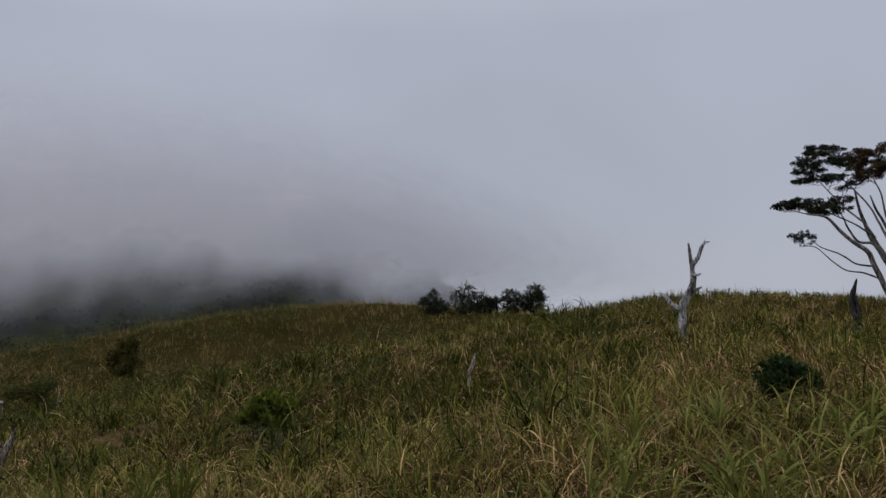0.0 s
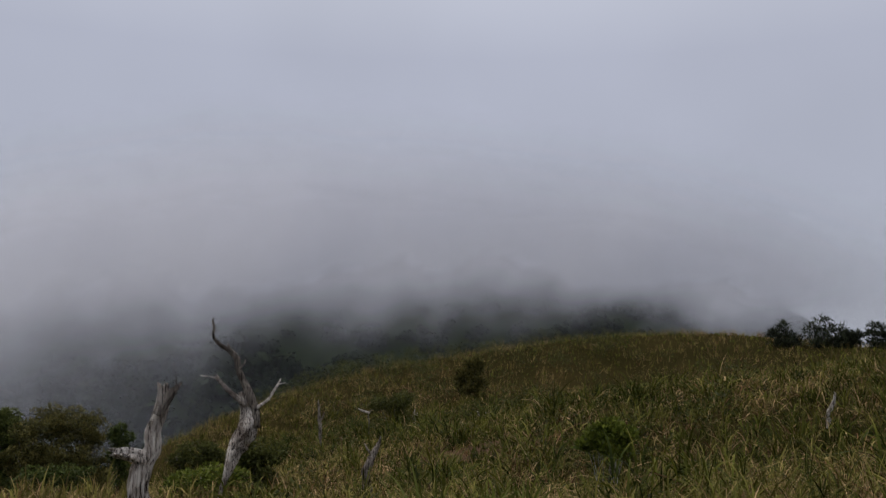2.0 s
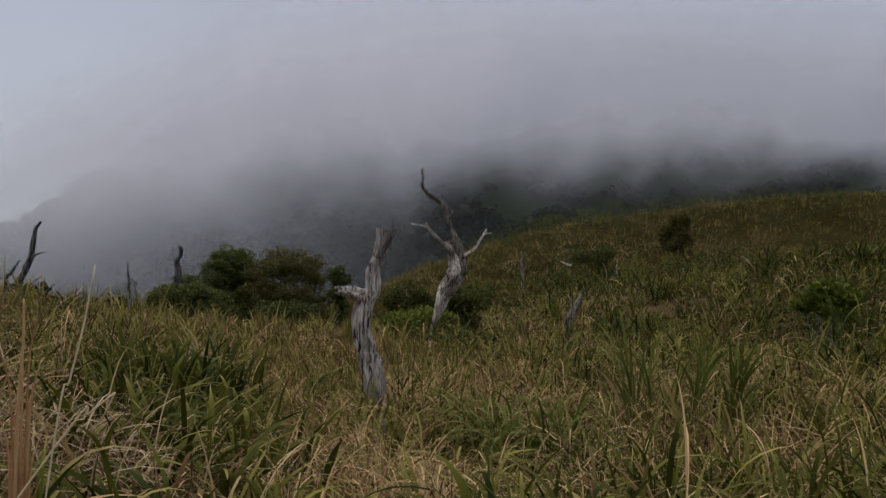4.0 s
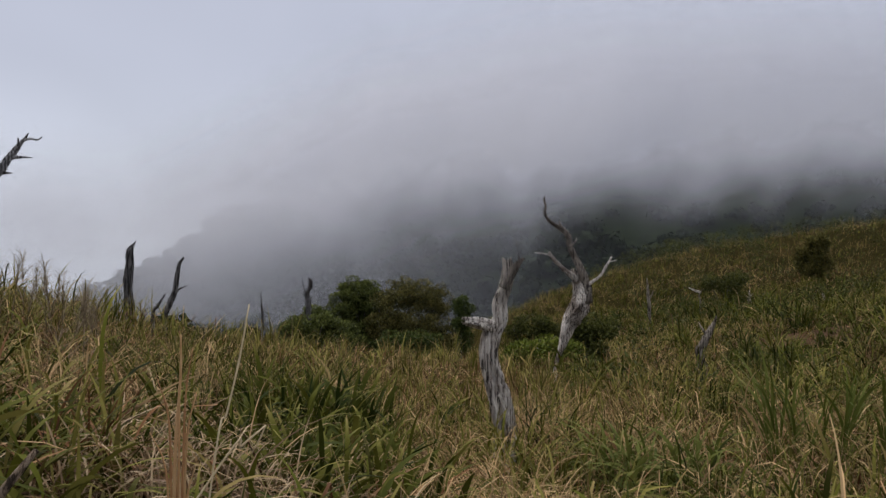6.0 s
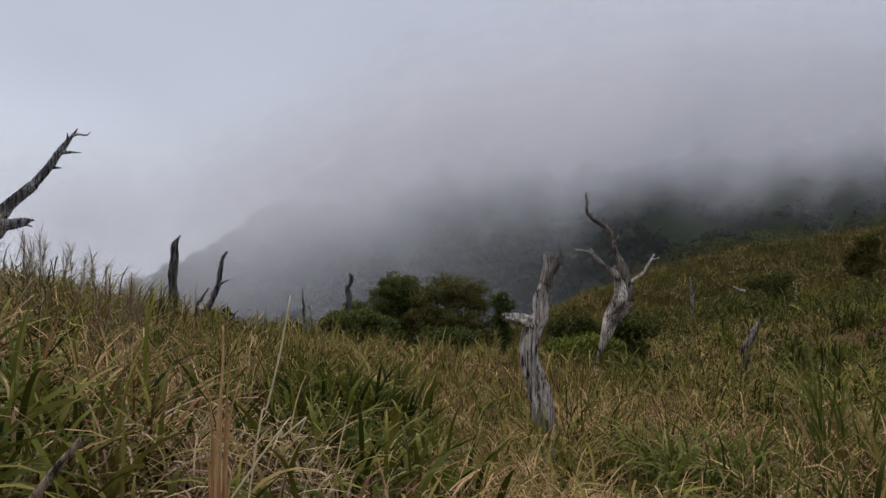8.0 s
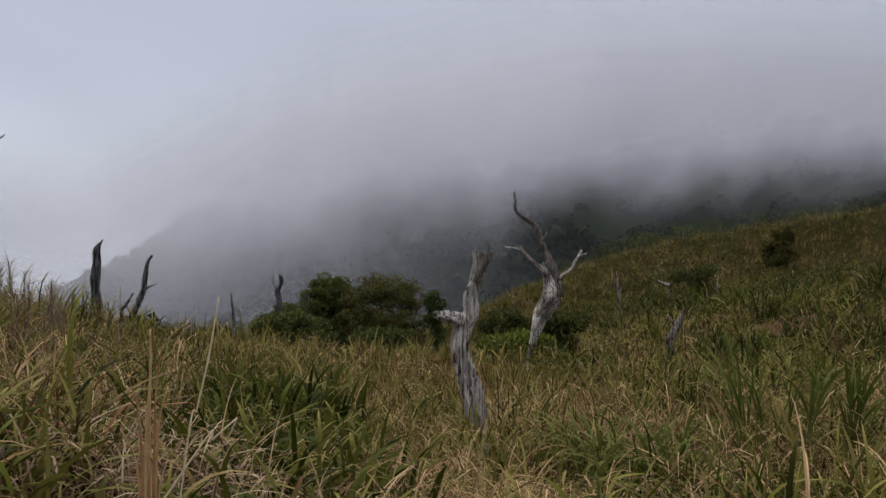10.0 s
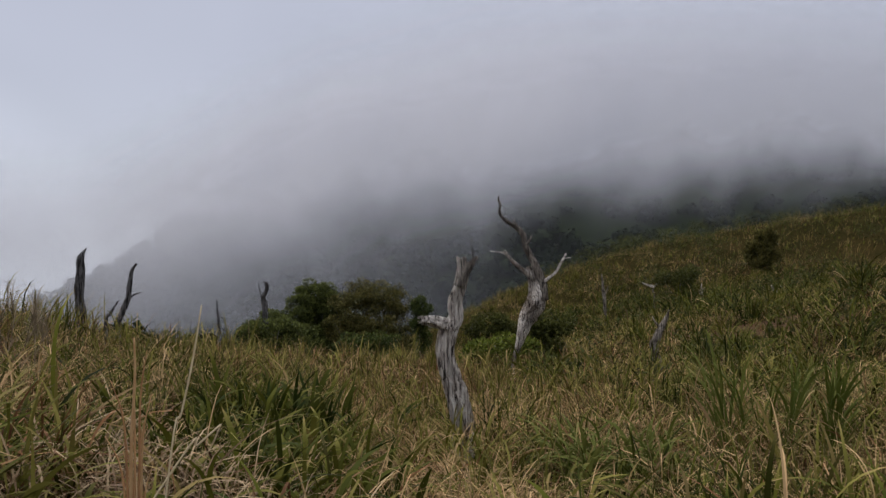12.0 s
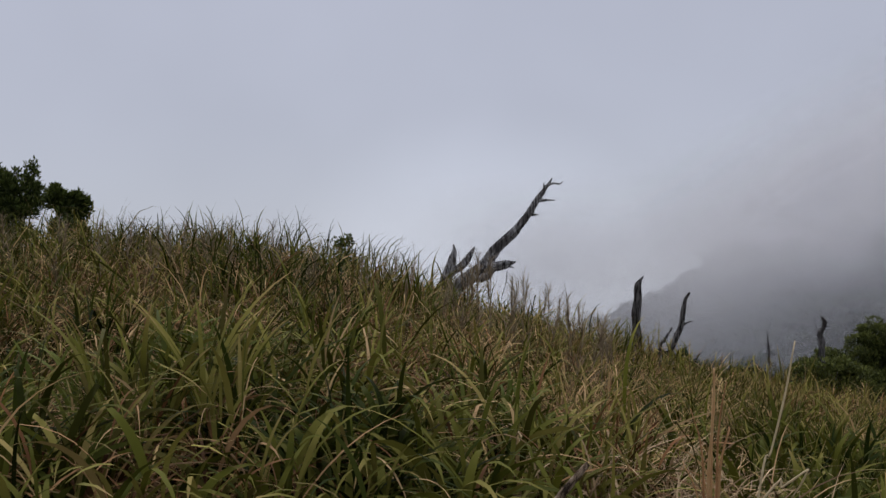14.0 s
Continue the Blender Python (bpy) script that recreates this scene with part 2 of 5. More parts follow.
WOOD_CHAR = wood_material("burnt_black_wood", (0.085, 0.08, 0.08), (0.03, 0.028, 0.028), (0.008, 0.008, 0.008), (20, 20, 1.8))
DEADFALL = wood_material("brown_deadfall", (0.48, 0.38, 0.28), (0.31, 0.22, 0.15), (0.05, 0.034, 0.024), (20, 20, 4))
BARK = wood_material("grey_bark", (0.26, 0.245, 0.23), (0.135, 0.122, 0.113), (0.03, 0.025, 0.022), (14, 14, 4))
SOIL = earth_material("hill_soil", [(0.3, (0.016, 0.014, 0.005)), (0.5, (0.032, 0.026, 0.009)), (0.7, (0.062, 0.042, 0.016))], 0.35, 9.0)

WORN_SOIL = earth_material("worn_red_soil", [(0.3, (0.045, 0.027, 0.016)), (0.5, (0.09, 0.054, 0.032)), (0.7, (0.16, 0.105, 0.065))], 0.8, 12.0)
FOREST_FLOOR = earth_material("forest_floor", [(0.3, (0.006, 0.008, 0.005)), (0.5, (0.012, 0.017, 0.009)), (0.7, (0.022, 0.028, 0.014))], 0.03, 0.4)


def straw_material(name, dark, mid, pale):
    """Dry leaf: mottled along its length, dull."""
    m, t = material(name)
    out = t.nodes.new("ShaderNodeOutputMaterial")
    p = node(t, "ShaderNodeBsdfPrincipled", Roughness=0.7)
    pos = t.nodes.new("ShaderNodeTexCoord")
    n = node(t, "ShaderNodeTexNoise", Scale=14.0, Detail=4.0)
    r = ramp(t, [(0.15, dark), (0.5, mid), (0.85, pale)])
    own = t.nodes.new("ShaderNodeObjectInfo")               # each leaf has its own age
    add = node(t, "ShaderNodeMath")
    add.operation = "MULTIPLY_ADD"
    add.inputs[1].default_value = 0.75
    low = node(t, "ShaderNodeMath")
    low.operation = "SUBTRACT"
    low.inputs[1].default_value = 0.38
    t.links.new(pos.outputs["Object"], n.inputs["Vector"])
    t.links.new(own.outputs["Random"], add.inputs[0])
    t.links.new(n.outputs["Fac"], low.inputs[0])
    t.links.new(low.outputs[0], add.inputs[2])
    t.links.new(add.outputs[0], r.inputs[0])
    t.links.new(r.outputs[0], p.inputs["Base Color"])
    t.links.new(p.outputs[0], out.inputs[0])
    return m


STRAW = straw_material("dry_straw", (0.15, 0.08, 0.038), (0.30, 0.195, 0.098), (0.42, 0.30, 0.165))
STALK_PALE = straw_material("bleached_stalk", (0.44, 0.33, 0.19), (0.58, 0.46, 0.28), (0.64, 0.53, 0.35))
SHEATH = straw_material("reddish_dead_leaf", (0.24, 0.105, 0.04), (0.37, 0.19, 0.075), (0.45, 0.28, 0.13))
MIST_MAT = mist_material("drifting_mist")


# ======================= the lie of the land =======================
SWELL = [-0.3, 0.65, 0.04, 0.26, 0.33, -0.16, 0.39, 0.42, 0.03, -0.18, 0.45, -0.1, 0.06, -0.09, 0.16, -0.02, 0.27, 0.11, 0.37, -0.17, 0.02, 0.32, 0.13, -0.11, 0.07, 0.3, 0.13, 0.17, 0.25, -0.29, -0.15, 0.44, 0.62, -0.71, 0.5, 0.38, 1.63, -0.05, 0.19, 0.21, 0.09, 0.17, 0.27, 0.55, 1.26, 1.51, -0.23, 0.86, -1.61, 0.29, 0.25, 0.91, 1.32, -0.2, -1.82, 4.75, 1.26, -2.92, 1.0, -0.28, -1.44, 0.14, -0.8, -5.79, 4.86, -0.6, -9.1, 2.9, 3.93, 2.13, 1.75, 1.84, 0.72, 3.86, 0.04, 2.88, 4.59, 9.12, 3.55, -0.6, 0.09, -10.43, -3.83, -5.18, -5.97, -6.19, -2.0, -6.17, -7.9]
RINGS = ((0, 1, 0, 0, 1.6), (2.4, 8, 0, 45, 0.6), (4.5, 12, 15, 30, 0.42), (8.5, 14, 0, 360 / 14, 0.42), (15, 14, 13, 360 / 14, 0.4),
         (24, 10, -112, 17, 0.33), (34, 11, -115, 15.5, 0.3), (47, 11, -110, 15, 0.28), (64, 8, -110, 21, 0.35))
CENTRES = []
for r_, n_, a_, step_, k_ in RINGS:
    for i_ in range(n_):
        b_ = radians(a_ + step_ * i_)
        CENTRES.append((r_ * math.sin(b_), r_ * math.cos(b_), k_ * r_ if r_ else k_))

RIDGE = np.array([(-180, -30), (-86, -11), (-79, -7.4), (-73, -5.9), (-69, -4.9), (-64, -3.3), (-60.3, -1.4), (-56.5, 0.8), (-50, 4.3), (-40, 6.5), (-25, 6.0), (-15, 3.8), (-6, 2.7),
                  (-1, 1.8), (3, -1), (8, -6), (15, -11), (180, -30)])


def smooth(a, b, x):
    t = np.clip((x - a) / (b - a), 0, 1)
    return t * t * (3 - 2 * t)


def lattice(i, j, seed):
    v = np.sin(i * 127.1 + j * 311.7 + seed * 74.7) * 43758.5453
    return v - np.floor(v)


def value_noise(x, y, size, seed=0):
    """Smooth noise of 0 to 1 over the plan."""
    total, weight, amp = 0, 0, 1.0
    for octave in range(3):
        u, v = x / size, y / size
        i, j = np.floor(u), np.floor(v)
        fu, fv = u - i, v - j
        fu, fv = fu * fu * (3 - 2 * fu), fv * fv * (3 - 2 * fv)
        s = seed + octave * 17
        n = (lattice(i, j, s) * (1 - fu) + lattice(i + 1, j, s) * fu) * (1 - fv) + (lattice(i, j + 1, s) * (1 - fu) + lattice(i + 1, j + 1, s) * fu) * fv
        total, weight, amp, size = total + n * amp, weight + amp, amp * 0.5, size * 0.5
    return total / weight


def near_height(x, y):
    z = np.zeros_like(x, dtype=float)
    for (cx, cy, s), h in zip(CENTRES, SWELL):
        z += h * np.exp(-((x - cx) ** 2 + (y - cy) ** 2) / (2 * s * s))
    return z


def height(x, y):
    x, y = np.asarray(x, dtype=float), np.asarray(y, dtype=float)
    r = np.hypot(x, y) + 1e-6
    az = np.degrees(np.arctan2(x, y))
    near = near_height(x, y) + 0.12 * (value_noise(x, y, 2.5, 3) - 0.5) * smooth(1.5, 5, r)
    ridge_z = 400 * np.tan(np.radians(np.interp(az, RIDGE[:, 0], RIDGE[:, 1])))
    fall = -11 - 0.17 * (r - 75)
    lump = (value_noise(x, y, 60, 9) - 0.5) * 22 * smooth(120, 260, r)
    slope = -18 + (ridge_z + 18) * smooth(110, 430, r) ** 0.85
    inside = smooth(0, 1, (ridge_z + 60) / 40)
    far = np.where(r < 410, fall * (1 - inside) + (slope + lump) * inside, fall * (1 - inside) + (ridge_z + lump - 0.45 * (r - 410)) * inside)
    far = np.maximum(far, -0.16 * r - 8)
    k = smooth(62, 112, r)
    return near * (1 - k) + far * k


SOIL_PATCH = (-7.2, 18.7)


def bare_ground(x, y):
    """How far the turf is worn to the soil, 0 to 1."""
    return np.exp(-(((x - SOIL_PATCH[0]) / 2.0) ** 2 + ((y - SOIL_PATCH[1]) / 1.2) ** 2))


# ======================= mesh helpers =======================
def mesh_from(name, verts, faces, mat, tint=None, attribute="tint", shade=False):
    """One mesh from arrays; faces all of the same size."""
    me = bpy.data.meshes.new(name)
    verts = np.asarray(verts, dtype=np.float32)
    faces = np.asarray(faces, dtype=np.int32)
    n, k = faces.shape
    me.vertices.add(len(verts))
    me.vertices.foreach_set("co", verts.ravel())
    me.loops.add(n * k)
    me.loops.foreach_set("vertex_index", faces.ravel())
    me.polygons.add(n)
    me.polygons.foreach_set("loop_start", np.arange(0, n * k, k, dtype=np.int32))
    me.polygons.foreach_set("loop_total", np.full(n, k, dtype=np.int32))
    if shade:
        me.polygons.foreach_set("use_smooth", np.ones(n, dtype=bool))
    if tint is not None:
        a = me.attributes.new(attribute, "FLOAT", "POINT")
        a.data.foreach_set("value", np.asarray(tint, dtype=np.float32))
    me.materials.append(mat)
    me.update()
    me.validate()
    return me


def part(name, me, parent, label=""):
    ob = new(name, me)
    ob.parent = parent
    return tagged(ob, label)


def root(name, place, label, category, group="", lift=0.0):
    """An Empty on the ground at a plan place (x, y, heading), which parents the parts of a thing."""
    x, y, turn = place
    ob = new(name)
    ob.empty_display_size = 0.1
    ob.matrix_world = pose(x, y, float(height(x, y)) + lift, 0, 0, -turn)
    return tagged(ob, label, category, group)


def spline(points, per):
    """Catmull-Rom through the rows of points."""
    p = np.asarray(points, dtype=float)
    p = np.vstack([2 * p[0] - p[1], p, 2 * p[-1] - p[-2]])
    out = []
    for i in range(1, len(p) - 2):
        for s in np.linspace(0, 1, per, endpoint=False):
            out.append(0.5 * (2 * p[i] + (p[i + 1] - p[i - 1]) * s + (2 * p[i - 1] - 5 * p[i] + 4 * p[i + 1] - p[i + 2]) * s ** 2
                              + (3 * p[i] - p[i - 1] - 3 * p[i + 1] + p[i + 2]) * s ** 3))
    out.append(p[-2])
    return np.array(out)


def limb_mesh(name, points, mat, sides=14, per=5, ridges=0.16, seed=0, depth=0.0, wander=0.5, broken=True, flat=1.0):
    """A gnarled, tapering length of wood through points (x, z, radius), leaning away by depth at its end."""
    rng = np.random.default_rng(seed)
    pts = [(x, depth * i / max(1, len(points) - 1), z, r) for i, (x, z, r) in enumerate(points)]
    c = spline(pts, per)
    c[:, 3] = np.maximum(c[:, 3], 0.0015)
    n = len(c)
    length = np.concatenate([[0], np.cumsum(np.linalg.norm(np.diff(c[:, :3], axis=0), axis=1))])
    for axis in (0, 1):
        c[:, axis] += wander * 0.35 * c[:, 3] * np.sin(length / (c[:, 3].mean() + 0.02) * (0.7 + 0.3 * axis) + rng.uniform(0, 6))
    tang = np.gradient(c[:, :3], axis=0)
    tang /= np.linalg.norm(tang, axis=1)[:, None]
    side = np.cross(tang, (0, 1.0, 0.02))
    side /= np.linalg.norm(side, axis=1)[:, None]
    front = np.cross(side, tang)
    ang = np.linspace(0, 2 * np.pi, sides, endpoint=False)
    fine = np.linspace(0, 2 * np.pi, 48, endpoint=False)
    groove = ridges * (rng.normal(0, 0.55, 48) + 0.8 * np.sin(3 * fine + rng.uniform(0, 6)) + 0.6 * np.sin(5 * fine + rng.uniform(0, 6)))
    knot = [(rng.uniform(0, length[-1]), rng.uniform(0, 6.28), rng.uniform(0.1, 0.28)) for _ in range(int(3 + length[-1] * 2))]
    verts = np.zeros((n, sides, 3))
    for i in range(n):
        swirl = 0.35 * np.sin(length[i] * 1.7 + seed) + 0.25 * length[i]
        k = np.interp((ang + swirl) % (2 * np.pi), np.append(fine, 2 * np.pi), np.append(groove, groove[0]))
        lump = np.zeros(sides)
        if ridges > 0.1:
            for at_l, at_a, amp in knot:
                lump += amp * np.exp(-((length[i] - at_l) / (1.2 * c[i, 3] + 0.01)) ** 2) * np.exp(-(((ang - at_a + np.pi) % (2 * np.pi) - np.pi) / 0.6) ** 2)
            crack = np.abs(2 * value_noise(np.cos(ang + swirl) * 1.1 + seed * 3.1, np.sin(ang + swirl) * 1.1 + length[i] * 0.9, 0.42, seed) - 1)
            lump += 0.42 * np.minimum(crack * 2.8, 1) - 0.33 + rng.normal(0, 0.02, sides)
        r = c[i, 3] * np.clip(0.94 + k + lump, 0.45, 1.5)
        verts[i] = c[i, :3] + side[i] * (np.cos(ang) * r)[:, None] + front[i] * (np.sin(ang) * r * flat)[:, None]
    if broken:                                           # a jagged, splintered end
        verts[-1] += tang[-1] * (rng.random(sides) * c[-1, 3] * 1.6)[:, None]
    verts = np.vstack([verts.reshape(-1, 3), c[0, :3], c[-1, :3] - tang[-1] * c[-1, 3] * 0.4])
    faces = []
    for i in range(n - 1):
        for j in range(sides):
            a, b = i * sides + j, i * sides + (j + 1) % sides
            faces.append((a, b, b + sides, a + sides))
    for j in range(sides):
        faces.append((j, n * sides, n * sides, (j + 1) % sides))
        a, b = (n - 1) * sides + j, (n - 1) * sides + (j + 1) % sides
        faces.append((a, b, n * sides + 1, n * sides + 1))
    me = bpy.data.meshes.new(name)
    me.from_pydata(verts.tolist(), [], [tuple(dict.fromkeys(f)) for f in faces])
    for p in me.polygons:
        p.use_smooth = True
    me.materials.append(mat)
    return me


def leaf_cloud(name, clumps, count, size, mat, seed=0, up=0.3, aspect=2.2, inner=0.35, tint0=0.45, spread=0.22):
    """Many small folded leaves round the surfaces of clumps (x, y, z, rx, ry, rz)."""
    rng = np.random.default_rng(seed)
    clumps = np.asarray(clumps, dtype=float)
    share = clumps[:, 3] * clumps[:, 5] + clumps[:, 3] * clumps[:, 4]
    pick = rng.choice(len(clumps), count, p=share / share.sum())
    d = rng.normal(0, 1, (count, 3))
    d /= np.linalg.norm(d, axis=1)[:, None]
    rad = 1 - inner * rng.random(count) ** 1.5 + rng.normal(0, 0.06, count)
    c = clumps[pick]
    pos = c[:, :3] + d * c[:, 3:6] * rad[:, None]
    axis = d * 0.9 + rng.normal(0, 0.7, (count, 3))
    axis[:, 2] += up
    axis /= np.linalg.norm(axis, axis=1)[:, None]
    wide = np.cross(axis, rng.normal(0, 1, (count, 3)))
    wide /= np.linalg.norm(wide, axis=1)[:, None]
    ln = (size * rng.uniform(0.6, 1.4, count))[:, None]
    v = np.stack([pos, pos + axis * ln * 0.5 + wide * ln / aspect / 2, pos + axis * ln, pos + axis * ln * 0.5 - wide * ln / aspect / 2], 1)
    f = np.arange(count * 4).reshape(-1, 4)
    # light from above painted into the tint: paler atop each clump, darker beneath
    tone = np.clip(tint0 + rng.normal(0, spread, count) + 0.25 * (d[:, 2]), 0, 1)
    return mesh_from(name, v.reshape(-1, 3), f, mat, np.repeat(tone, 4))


def sub_clumps(clumps, many, ratio, seed, depth=0.8, flat=0.55):
    """Break (x, z, rx, rz) masses into smaller overlapping tufts, for an uneven outline."""
    rng = np.random.default_rng(seed)
    out = []
    for x, z, rx, rz in clumps:
        for _ in range(many):
            d = rng.normal(0, 1, 3)
            d /= np.linalg.norm(d)
            k = rng.uniform(0.45, 0.92)
            s = ratio * rng.uniform(0.6, 1.25)
            out.append((x + d[0] * rx * k, d[1] * rx * depth * k, z + d[2] * rz * k, rx * s, rx * s, max(rz * s, rx * s * flat)))
    return out


def blades(x, y, z, n_seg, length, width, lean, bend, seed, tint, heading=None):
    """Grass blades as tapering, arching ribbons at the given places: vertices, faces and tints."""
    rng = np.random.default_rng(seed)
    n = len(x)
    turn = rng.uniform(0, 2 * np.pi, n) if heading is None else heading
    out = np.stack([np.cos(turn), np.sin(turn)], 1)
    twist = turn + np.pi / 2 + rng.normal(0, 0.5, n)
    across = np.stack([np.cos(twist), np.sin(twist), rng.normal(0, 0.15, n)], 1)
    s = np.linspace(0, 1, n_seg + 1)
    pos = np.stack([x, y, z], 1)
    step = length / n_seg
    verts = np.zeros((n, (n_seg + 1) * 2, 3))
    kink = rng.random(n) < 0.12
    kink_at = rng.uniform(0.4, 0.8, n)
    for i in range(n_seg + 1):
        w = width * (0.55 + 0.9 * s[i] - 1.42 * s[i] ** 2.2) * 0.5
        w = np.maximum(w, width * 0.02)
        verts[:, 2 * i] = pos - across * w[:, None]
        verts[:, 2 * i + 1] = pos + across * w[:, None]
        a = lean + bend * s[i] ** 1.1 + np.where(kink & (s[i] > kink_at), 1.3, 0)
        a = np.minimum(a, 3.6)
        pos = pos + np.stack([out[:, 0] * np.sin(a) * step, out[:, 1] * np.sin(a) * step, np.cos(a) * step], 1)
    faces = []
    for i in range(n_seg):
        faces.append(np.stack([np.arange(n) * (n_seg + 1) * 2 + 2 * i + k for k in (0, 1, 3, 2)], 1))
    return verts.reshape(-1, 3), np.concatenate(faces), np.repeat(tint, (n_seg + 1) * 2)


# ======================= ground and mountain =======================
def build_ground():
    radii = np.concatenate([[0.0], np.geomspace(0.4, 62, 96), np.geomspace(64, 3000, 56)])
    m = 288
    a = np.linspace(-np.pi, np.pi, m, endpoint=False)
    rr, aa = np.meshgrid(radii[1:], a, indexing="ij")
    x, y = rr * np.sin(aa), rr * np.cos(aa)
    z = height(x, y)
    verts = np.vstack([[0, 0, float(height(0.0, 0.01))], np.stack([x.ravel(), y.ravel(), z.ravel()], 1)])
    i, j = np.meshgrid(np.arange(len(radii) - 2), np.arange(m), indexing="ij")
    p = 1 + i * m + j
    q = 1 + i * m + (j + 1) % m
    faces = np.stack([p.ravel(), (p + m).ravel(), (q + m).ravel(), q.ravel()], 1)
    centre = [(0, 1 + k, 1 + (k + 1) % m, 1 + (k + 1) % m) for k in range(m)]
    me = bpy.data.meshes.new("ground")
    me.from_pydata(verts.tolist(), [], faces.tolist() + [c[:3] for c in centre])
    for poly in me.polygons:
        poly.use_smooth = True
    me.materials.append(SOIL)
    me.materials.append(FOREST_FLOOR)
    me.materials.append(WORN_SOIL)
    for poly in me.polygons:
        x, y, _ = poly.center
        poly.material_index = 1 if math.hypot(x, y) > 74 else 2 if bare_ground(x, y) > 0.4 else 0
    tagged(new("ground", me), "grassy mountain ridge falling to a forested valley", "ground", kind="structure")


build_ground()


def build_forest():
    """Crowns of the far woods on the mountain's flank: rough domes of leaf sprays, set close, with lit tops and shaded
    undersides put into the tint.
    """
    rng = np.random.default_rng(5)
    n = 2400
    az = np.radians(rng.uniform(-82, -1, n))
    r = np.where(rng.random(n) < 0.42, rng.uniform(77, 190, n), np.sqrt(rng.uniform(150 ** 2, 430 ** 2, n)))
    x, y = r * np.sin(az), r * np.cos(az)
    z = height(x, y)
    size = np.exp(rng.normal(1.1, 0.33, n)) * (0.6 + 0.55 * smooth(95, 300, r))
    keep = z / r > -0.17
    x, y, z, size = x[keep], y[keep], z[keep], size[keep]
    n, k = len(x), 90
    lobes = rng.normal(0, 1, (n, 9, 3))
    lobes[:, :, 2] = np.abs(lobes[:, :, 2]) - 0.2
    lobes /= np.linalg.norm(lobes, axis=2)[:, :, None]
    which = rng.integers(0, 9, (n, k))
    d = rng.normal(0, 1, (n, k, 3))
    d /= np.linalg.norm(d, axis=2)[:, :, None]
    d[:, :, 2] = np.abs(d[:, :, 2]) * 1.1 - 0.2
    centre = np.take_along_axis(lobes, which[:, :, None], 1) * rng.uniform(0.45, 0.7, (n, k, 1))
    tall = rng.uniform(0.7, 1.35, (n, 1, 1))
    pos = (centre * (1, 1, 0.8) + d * 0.42) * size[:, None, None] * np.concatenate([np.ones((n, 1, 2)), tall], 2) + np.stack([x, y, z + size * 0.25], 1)[:, None]
    axis = rng.normal(0, 1, (n, k, 3))
    axis -= d * (axis * d).sum(2)[:, :, None] * 0.85
    axis /= np.linalg.norm(axis, axis=2)[:, :, None]
    wide = np.cross(axis, d)
    ln = size[:, None, None] * rng.uniform(0.15, 0.3, (n, k, 1))
    v = np.stack([pos - axis * ln, pos + wide * ln * 0.8, pos + axis * ln, pos - wide * ln * 0.8], 2)
    # tint by height: occlusion low in the crown is painted, not the leaves' own tone
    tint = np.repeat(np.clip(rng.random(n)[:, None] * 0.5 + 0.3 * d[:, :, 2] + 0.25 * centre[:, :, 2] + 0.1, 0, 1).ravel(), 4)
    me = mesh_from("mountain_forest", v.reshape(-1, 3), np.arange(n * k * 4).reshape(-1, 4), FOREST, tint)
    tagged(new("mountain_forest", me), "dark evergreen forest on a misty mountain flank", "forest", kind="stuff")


build_forest()

BASE = np.array([(-85, -9, 13), (-72, -9, 13), (-62, -9, 12.0), (-53, -7.6, 9.0), (-45, -5.9, 8.4), (-40, -4.2, 7.0), (-36, -2.2, 6.2), (-31, -1.9, 6.2), (-26, -0.7, 5.6), (-21, -0.1, 5.0), (-10, 0.0, 4.4), (0, -1.0, 4.0), (12, -1, 3)])


